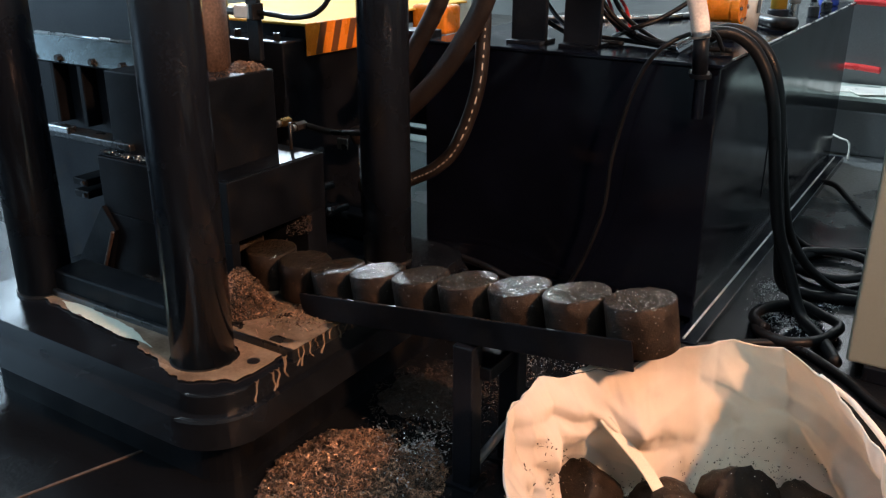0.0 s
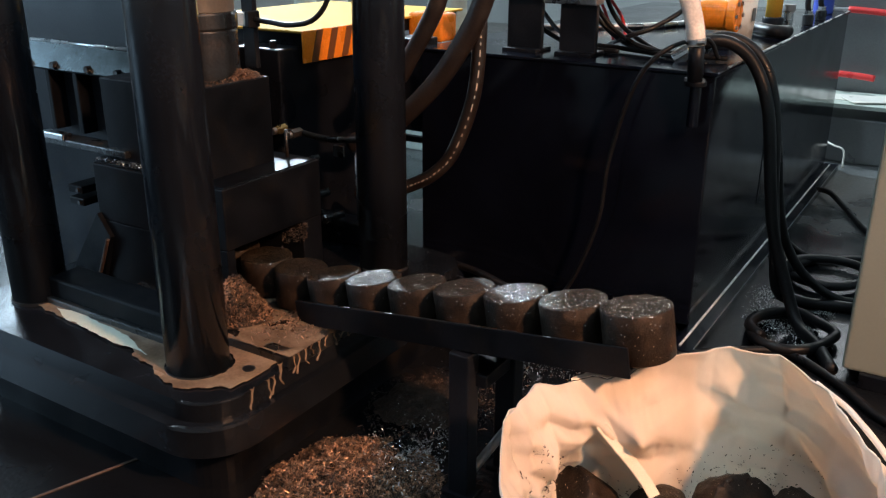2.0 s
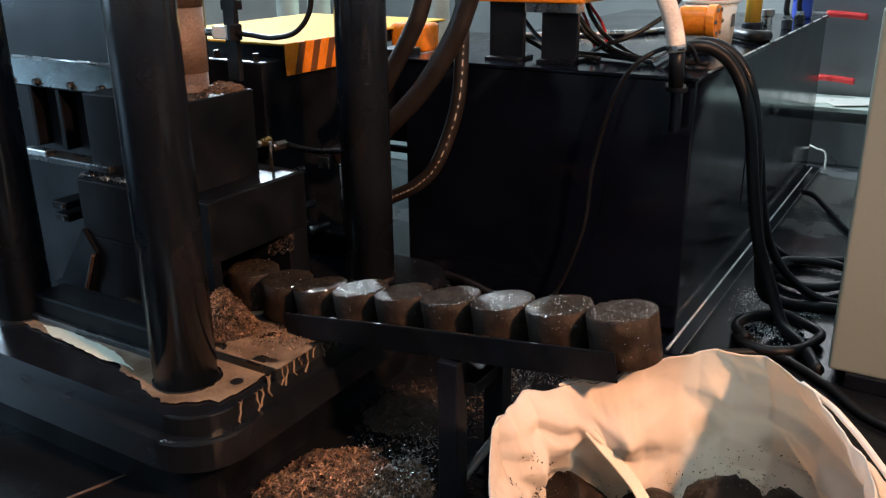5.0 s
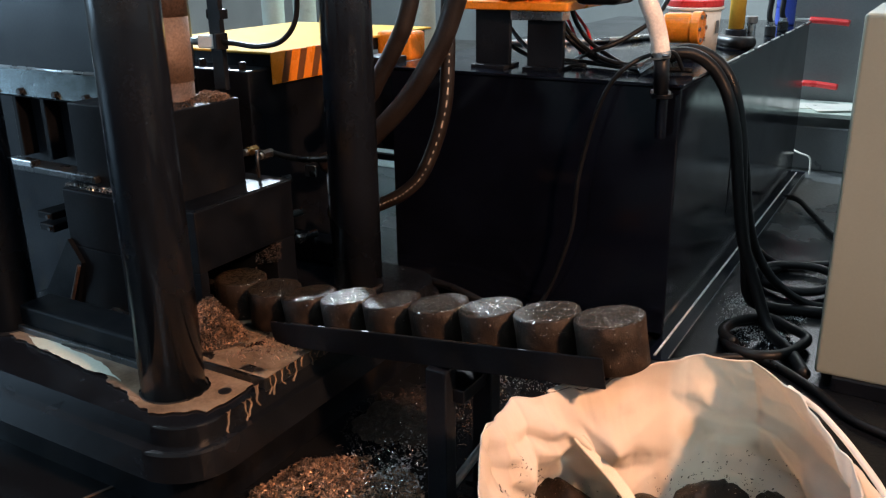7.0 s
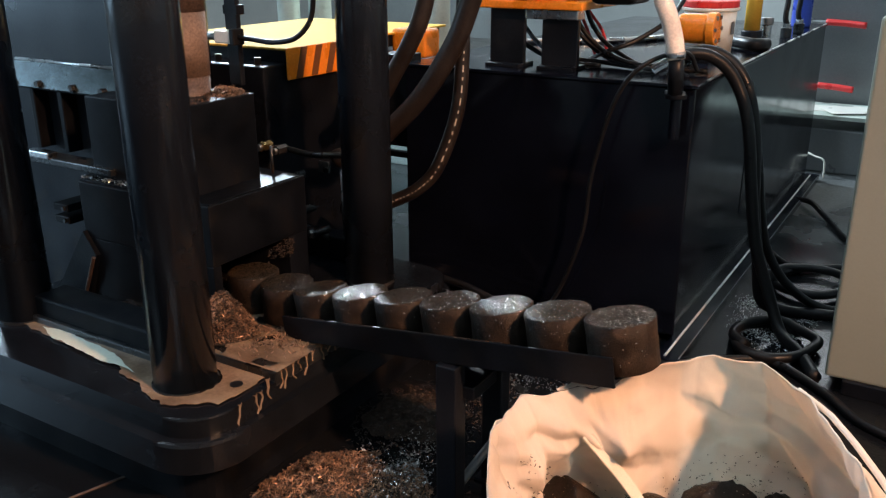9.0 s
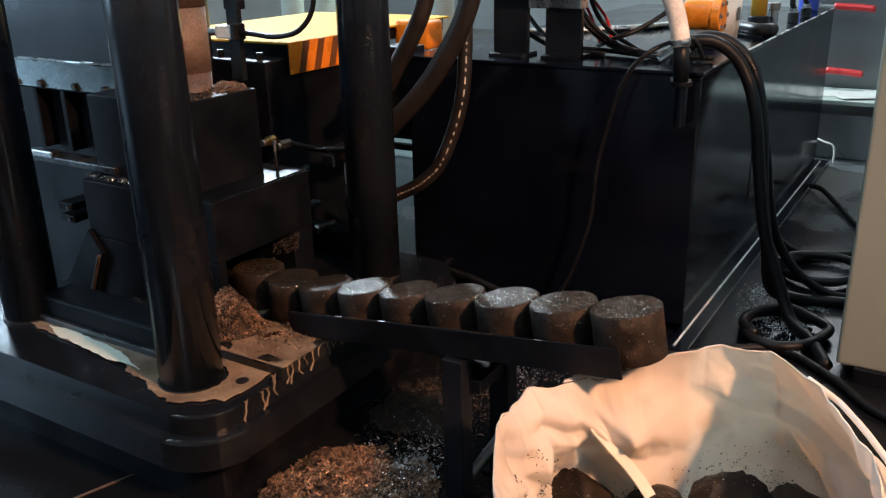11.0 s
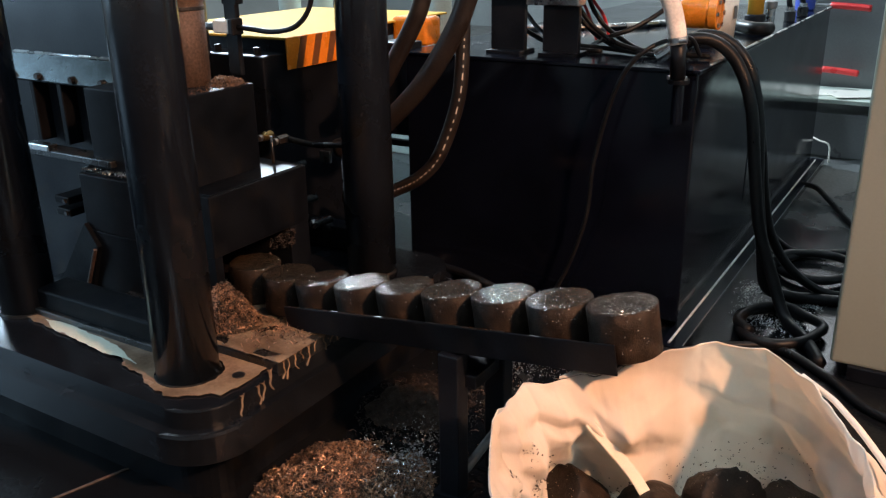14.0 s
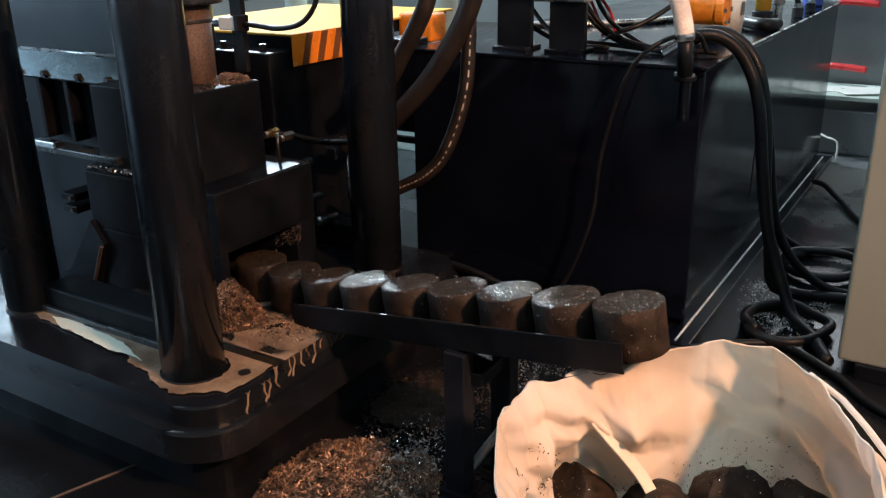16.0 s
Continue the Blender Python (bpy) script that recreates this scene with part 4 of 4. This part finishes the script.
SEAM = ((0.0, 163, 0.0), (0.12, 152, 0.020), (0.25, 140, 0.046), (0.40, 128, 0.075), (0.55, 116, 0.105), (0.8, 108, 0.11), (1.0, 104, 0.09))


def seam_ridge(ang, s):
    """The corner seam of the bag, folded inwards on its way down."""
    for (s0, a0, d0), (s1, a1, d1) in zip(SEAM, SEAM[1:]):
        if s <= s1:
            f = (s - s0) / (s1 - s0)
            off = abs(((ang - radians(a0 + (a1 - a0) * f) + math.pi) % (2 * math.pi)) - math.pi) * 0.33
            return (d0 + (d1 - d0) * f) * max(0.0, 1 - off / 0.10) ** 1.1
    return 0.0


def bag_point(i, s):
    p = loop[i % len(loop)]
    out = Vector((p.x - BC.x, p.y - BC.y, 0))
    out.normalize()
    ang = math.atan2(out.y, out.x)
    sag = 0.095 * math.sin(min(1, s * 1.15) * math.pi * 0.62) * min(1.0, max(0.0, (out.y + 0.9 * out.x + 0.75) / 0.9))
    f1 = abs(noise.noise(Vector((2.4 * math.cos(ang), 2.4 * math.sin(ang), s * 1.8 + 2)))) - 0.2
    f4 = noise.noise(Vector((40 * math.cos(ang), 40 * math.sin(ang), s * 22)))
    fold = 0.03 * f1 + 0.0010 * f4
    gu, gv = ang * 0.36 + 0.012 * noise.noise(Vector((ang * 3, s * 4, 1))), s * 0.42 + 0.012 * noise.noise(Vector((ang * 3, s * 4, 9)))
    fold += 0.105 * facet(gu / 0.19, gv / 0.19, 1) + 0.046 * facet((gu - 0.5 * gv) / 0.10, (gv + 0.5 * gu) / 0.10, 3) + 0.019 * facet((gu + 0.4 * gv) / 0.05, (gv - 0.4 * gu) / 0.05, 2)
    for ca, cs, dx, dy, ln, wd, hgt in CREASES:
        u, v = ((ang - ca + math.pi) % (2 * math.pi) - math.pi) * 0.36, (s - cs) * 0.42
        along, off = u * dx + v * dy, u * dy - v * dx
        fold += hgt * max(0.0, 1 - abs(off) / wd) * max(0.0, 1 - (along / ln) ** 2)
    fold *= min(1, 0.14 + s * 3.2)
    lip = 0.012 * facet(ang * 0.36 / 0.045, 0.3, 5)
    west = min(1.0, max(0.0, (-out.x - 0.2) / 0.4))
    reach = sag + fold - 0.06 * west * min(1, s * 3.2)
    q = p + out * (reach + west * (min(reach, 0.002) - reach))
    q -= out * seam_ridge(ang, s)
    q.z = p.z * (1 - s) + 0.006 * s + lip * (1 - s)
    return q


bm = bmesh.new()
NS = 88
grid = [[bm.verts.new(bag_point(i, k / NS)) for i in range(len(loop))] for k in range(NS + 1)]
n = len(loop)
for k in range(NS):
    for i in range(n):
        bm.faces.new((grid[k][i], grid[k][(i + 1) % n], grid[k + 1][(i + 1) % n], grid[k + 1][i]))
bm.faces.new(grid[NS])
bag = thing("bulk_bag", (BC.x, BC.y, 0), "open cream woven bulk bag with crumpled stained walls under the chute", "bag")
bag_body = part("body", bm, CLOTH, bag, smooth=True)
sol = bag_body.modifiers.new("thickness", "SOLIDIFY")
sol.thickness, sol.offset = 0.0025, 0
part("hem", tube([tuple(p) for p in [bag_point(i, 0.004) for i in range(0, n, 6)]] + [tuple(bag_point(0, 0.004))], 0.0018, seg=6, per=3), CLOTH, bag, smooth=True)


def ribbon(points, width, across, thick=0.002):
    bm = bmesh.new()
    prev = None
    w, nrm = Vector(across).normalized() * width / 2, None
    for p in spline(points, 6):
        cur = [bm.verts.new(p + d) for d in (-w, w, w + Vector((0, 0, thick)), -w + Vector((0, 0, thick)))]
        if prev:
            for c in range(4):
                bm.faces.new((prev[c], prev[(c + 1) % 4], cur[(c + 1) % 4], cur[c]))
        prev = cur
    return bm


part("strap", ribbon([(-0.266, 1.938, 0.338), (-0.235, 1.946, 0.302), (-0.200, 1.953, 0.264), (-0.165, 1.957, 0.224), (-0.135, 1.955, 0.185)], 0.024, (0.7, 0.7, 0.25), 0.004), STRAP, bag, "white webbing strap sewn along the folded seam")
part("lift_loop", tube([(0.10, 2.20, 0.43), (0.162, 2.155, 0.42), (0.188, 2.12, 0.42), (0.249, 2.019, 0.42), (0.32, 1.90, 0.40), (0.36, 1.80, 0.33)], 0.0065, seg=10), CLOTH, bag, "cream lifting loop", True)


def bag_floor(rng):
    a, r = rng.uniform(0, 6.283), math.sqrt(rng.random())
    return BC.x + 0.30 * r * math.cos(a), BC.y + 0.05 + 0.33 * r * math.sin(a), 0.025 + max(0.0, heap(BC.x + 0.30 * r * math.cos(a), BC.y + 0.05 + 0.33 * r * math.sin(a), -0.07, 1.90, 0.36, 0.38, 0.13, 4)) + rng.uniform(0, 0.006)


mound("swarf_bed", -0.07, 1.90, 0.02, 0.36, 0.38, 0.13, CHIPBED, "dark crumbled swarf covering the bottom of the bag", 4)
curls("bag_swarf", 5000, bag_floor, CHIP, "loose swarf crumbs between the pucks in the bag", 0.004, 0.012, 8)


def on_bag(rng):
    i, s = rng.randrange(224, 344), 1 - 0.42 * rng.random() ** 1.8
    q = bag_point(i, s)
    q -= Vector((q.x - BC.x, q.y - BC.y, 0)).normalized() * 0.004
    return q


curls("crumbs", 800, on_bag, CHIPBED, "dark swarf crumbs sticking to the bag wall", 0.002, 0.007, 12)



def on_smear(rng):
    ci, cs = rng.choice(((20, 0.22), (26, 0.30), (14, 0.45), (8, 0.5), (30, 0.55), (345, 0.40), (12, 0.62)))
    q = bag_point(int(ci + rng.gauss(0, 3.0)) % n, min(1, max(0.08, cs + rng.gauss(0, 0.045))))
    return q - Vector((q.x - BC.x, q.y - BC.y, 0)).normalized() * 0.004


curls("crumbs", 80, on_smear, CHIPBED, "smears of brown swarf crumbs on the bag wall", 0.004, 0.012, 13)
flap = bmesh.new()
edge = [bag_point(k, 0.0) for k in range(300, 336, 3)]
inner, outer = [], []
for k, p in enumerate(edge):
    d = Vector((p.x - BC.x, p.y - BC.y, 0)).normalized()
    w = 0.026 * math.sin(math.pi * (k + 0.3) / 11.6) * (1.15 if k % 3 else 0.7)
    inner.append(flap.verts.new(p + Vector((0, 0, 0.002))))
    outer.append(flap.verts.new(p + d * w + Vector((0, 0, 0.006 - 0.25 * w))))
for k in range(len(edge) - 1):
    flap.faces.new((inner[k], inner[k + 1], outer[k + 1], outer[k]))
hem_flap = part("folded_hem", flap, CLOTH, bag, "hem folded outwards")
hem_flap.modifiers.new("thickness", "SOLIDIFY").thickness = 0.002

# ---- swarf heaps ----
mound("swarf_heap", -0.87, 1.83, 0, 0.21, 0.25, 0.065, CHIPBED, "heap of copper-brown metal swarf on the floor", 1)
curls("swarf_curls", 11000, on_heap(-0.87, 1.83, 0, 0.22, 0.26, 0.065, 1), CHIP, "copper-brown curled shavings on the floor heap", 0.008, 0.026, seed=2)
mound("swarf_heap", -0.95, 2.30, 0, 0.15, 0.16, 0.022, CHIPBED, "thin patch of swarf on the floor", 2)
curls("swarf_curls", 1000, on_heap(-0.93, 2.30, 0, 0.19, 0.22, 0.022, 2), CHIPBED, "scattered shavings on the oily floor", seed=3)
curls("swarf_curls", 600, lambda r: (r.uniform(-1.05, -0.35), r.uniform(1.55, 2.9), r.uniform(0.001, 0.005)), CHIP, "stray shavings scattered on the floor", seed=4)
# Flakes strewn under the chute in place of the wet floor's glitter.
curls("wet_flakes", 1500, lambda r: (r.gauss(-0.80, 0.12), r.gauss(2.70, 0.18), r.uniform(0.001, 0.006)), STEEL, "steel flakes added for the wet floor's glitter under the chute", 0.002, 0.007, 21)
# Pale flakes by the hoses: reflections on the wet floor, put into colour.
curls("wet_flakes", 700, lambda r: (r.gauss(-0.15, 0.06), r.gauss(3.42, 0.06), r.uniform(0.001, 0.005)), GLINTSTEEL, "pale flakes standing in for wet floor glints inside the coiled hose", 0.003, 0.009, 23)
for wx, wy, count, ws in ((-0.29, 3.68, 260, 24), (-0.26, 3.52, 160, 25), (-0.52, 3.62, 120, 26), (-0.06, 3.66, 200, 27)):
    curls("wet_flakes", count, lambda r: (r.gauss(wx, 0.025), r.gauss(wy, 0.04), r.uniform(0.001, 0.004)), GLINTSTEEL, "pale flakes standing in for glints on the oily floor beside the hoses", 0.003, 0.010, ws)
curls("wet_flakes", 800, lambda r: (r.gauss(-0.79, 0.05), r.gauss(2.0, 0.08), 0.045 + r.uniform(0.0, 0.02)), STEEL, "bright flakes at the edge of the floor heap", 0.004, 0.012, 22)
mound("swarf_heap", -1.37, 1.985, 0.302, 0.095, 0.085, 0.115, CHIPBED, "steep heap of brown swarf at the press outlet", 3)
curls("swarf_curls", 5200, on_heap(-1.37, 1.985, 0.302, 0.10, 0.09, 0.115, 3), CHIP, "brown shavings on the outlet heap", 0.004, 0.015, seed=5)
curls("swarf_curls", 420, lambda r: (r.gauss(-1.20, 0.055), r.gauss(2.02, 0.05), 0.309 + r.uniform(0, 0.003)), CHIP, "shavings lying in sludge on the outlet pad", seed=6)
mound("swarf_heap", -1.565, 2.25, 0.915, 0.055, 0.055, 0.026, DUSTY, "small swarf heap beside the punch", 6, 20)
curls("swarf_curls", 1300, on_heap(-1.565, 2.25, 0.915, 0.06, 0.06, 0.026, 6), CHIP, "brown shavings round the punch", 0.003, 0.011, seed=7)
curls("swarf_curls", 500, lambda r: (r.uniform(-1.61, -1.507), r.uniform(2.03, 2.30), 0.916 + r.uniform(0, 0.002)), CHIP, "thin brown shavings strewn on the feed box", 0.003, 0.009, seed=31)
curls("swarf_curls", 500, lambda r: (r.uniform(-1.94, -1.72), r.uniform(2.0, 2.06), 0.672 + r.uniform(0, 0.004)), STEEL, "bright shavings on the die box ledge", seed=9)
curls("swarf_curls", 160, lambda r: (-1.409 + r.uniform(0, 0.01), 2.32 - 0.11 * r.random() ** 2, 0.475 - 0.05 * r.random() ** 1.5), CHIPBED, "brown shavings stuck to the outlet jamb", seed=10)

offcut = tagged(part("steel_offcut", block(-0.045, 0.045, -0.032, 0.032, -0.0015, 0.0015, 0.0008), WETSTEEL, None, "small wet steel offcut stuck in the floor heap"), "", "offcut")
offcut.matrix_world = pose(-0.845, 2.02, 0.036, 10, -14, 62)

# ---- cabinet and background ----
cabinet = thing("control_cabinet", (0.5, 3.4, 0), "cream enamelled control cabinet on a black plinth", "cabinet")
part("body", block(0.066, 0.9, 3.1, 3.6, 0.045, 1.14, 0.012, seg=3), CREAM, cabinet)
part("plinth", block(0.12, 0.88, 3.085, 3.58, 0.0, 0.05, 0.004), BLACK, cabinet)
part("door", block(0.34, 0.86, 3.094, 3.104, 0.12, 1.09, 0.004), CREAM, cabinet)
guard = thing("sheet_guard", (0.1, 6.5, 0), "grey sheet metal guard panel behind the tank", "panel")
part("sheet", block(-0.75, 1.2, 6.45, 6.48, 0.30, 1.15, 0.004), GREY, guard)
for gx in (-0.72, 1.17):
    part("post", block(gx - 0.02, gx + 0.02, 6.48, 6.52, 0, 1.15, 0.003), BLACK, guard)
for z, x0, x1 in ((0.865, -0.56, -0.29), (0.475, -0.56, -0.31)):
    c = thing("red_clamp_handle", (x0, 6.35, z), "red handle on a steel rod fixed to the guard", "handle", "red handles")
    part("rod", rod((x0 - 0.1, 6.38, z), (x0 + 0.06, 6.36, z), 0.01, seg=12), STEEL, c)
    part("grip", tube([(x0 + 0.04, 6.36, z), (x0 + 0.15, 6.35, z - 0.004), (x1, 6.34, z - 0.012)], 0.020, seg=12), RED, c, smooth=True)
    part("mount", rod((x0 - 0.06, 6.37, z), (x0 - 0.06, 6.46, z), 0.014, seg=10), STEEL, c)
table = thing("work_table", (0.0, 6.2, 0), "low work table with white papers on it", "table")
part("top", block(-0.70, 0.7, 5.95, 6.42, 0.335, 0.36, 0.003), PALE, table)
for tx in (-0.66, 0.62):
    for ty in (5.98, 6.36):
        part("leg", block(tx, tx + 0.04, ty, ty + 0.03, 0, 0.335, 0.002), BLACK, table)
for k, (px, py, rz) in enumerate(((-0.42, 6.18, 12), (-0.15, 6.2, -8), (-0.28, 6.12, 30))):
    sheet = tagged(part("paper_sheet", block(-0.15, 0.15, -0.1, 0.1, 0, 0.003, 0), WHITE, None, "white paper sheet lying on the table"), "", "paper", "papers")
    sheet.matrix_world = pose(px, py, 0.361 + 0.004 * k, 0, 0, rz)
crate = tagged(part("dark_crate", block(-0.60, 0.3, 6.0, 6.4, 0, 0.27, 0.01), GREY, None, "dark grey steel crate under the work table"), "", "crate")
tagged(part("wire", tube([(-0.50, 5.95, 0.14), (-0.42, 5.9, 0.12), (-0.36, 5.88, 0.10), (-0.35, 5.87, 0.0)], 0.006, seg=8), WHITE, None, "thin white wire hanging to the floor", True), "", "cable")
machine = thing("far_machine", (-3.5, 5.4, 0), "pale green machine frame standing behind the press", "machine")
for px, py in ((-3.70, 5.0), (-3.43, 5.0), (-2.52, 5.0)):
    part("post", rod((px, py, 0), (px, py, 2.2), 0.075, seg=28), PALE, machine, smooth=True)
part("bed", block(-4.2, -2.2, 4.85, 5.6, 0.0, 0.55, 0.01), PALE, machine)


def motions():
    def base(u):
        p = P0 + STEP * u
        p.z = max(p.z, 0.306)
        return p

    def at(u):
        p = base(u)
        flat = min(1.0, max(0.0, (7.2 - u) / 1.2))
        return pose(p.x, p.y, p.z, 0, -TILT * flat, YAW)

    push = ((2.6, 0), (2.7, 0.08), (2.8, 0.35), (2.9, 0.75), (3.0, 0.97), (3.1, 1.0))
    for k, ob in enumerate(pucks):
        if k:
            walk(ob, [(0, at(k))] + [(t, at(k - f)) for t, f in push] + [(16, at(k - 1))])
    walk(pucks[0], [(0, at(0)), (2.6, at(0)), (2.7, at(-0.08)), (2.8, pose(-0.185, 2.0, 0.475, 0, 4, YAW)), (2.9, pose(-0.125, 1.975, 0.475, 0, 38, 22)),
                    (3.0, pose(-0.078, 1.905, 0.364, 0, 84, 5)), (3.1, pose(-0.077, 1.88, 0.352, 0, 86, -14)), (3.2, pose(-0.11, 1.84, 0.335, 0, 84, -40)),
                    (3.3, pose(-0.165, 1.78, 0.305, 0, 80, -82)), (3.4, pose(-0.19, 1.73, 0.23, 0, 80, -95)), (3.6, pose(-0.215, 1.67, 0.14, 0, 80, -105)), (16, pose(-0.215, 1.67, 0.14, 0, 80, -105))])
    lift = ((0, 0), (0.8, -0.012), (1.2, -0.03), (1.4, -0.08), (1.6, -0.235), (1.8, -0.26), (3.6, -0.26), (3.8, -0.25), (4.0, -0.20), (4.1, -0.11), (4.2, 0.0), (4.6, 0.20),
            (4.9, 0.25), (12.1, 0.25), (12.4, 0.20), (12.8, 0.10), (13.0, 0.037), (13.2, 0.02), (14.0, 0.008), (14.5, 0.0), (15.5, -0.025), (16, -0.035))
    walk(ram, [(t, pose(RX, RY, 1.0 + z)) for t, z in lift])


motions()
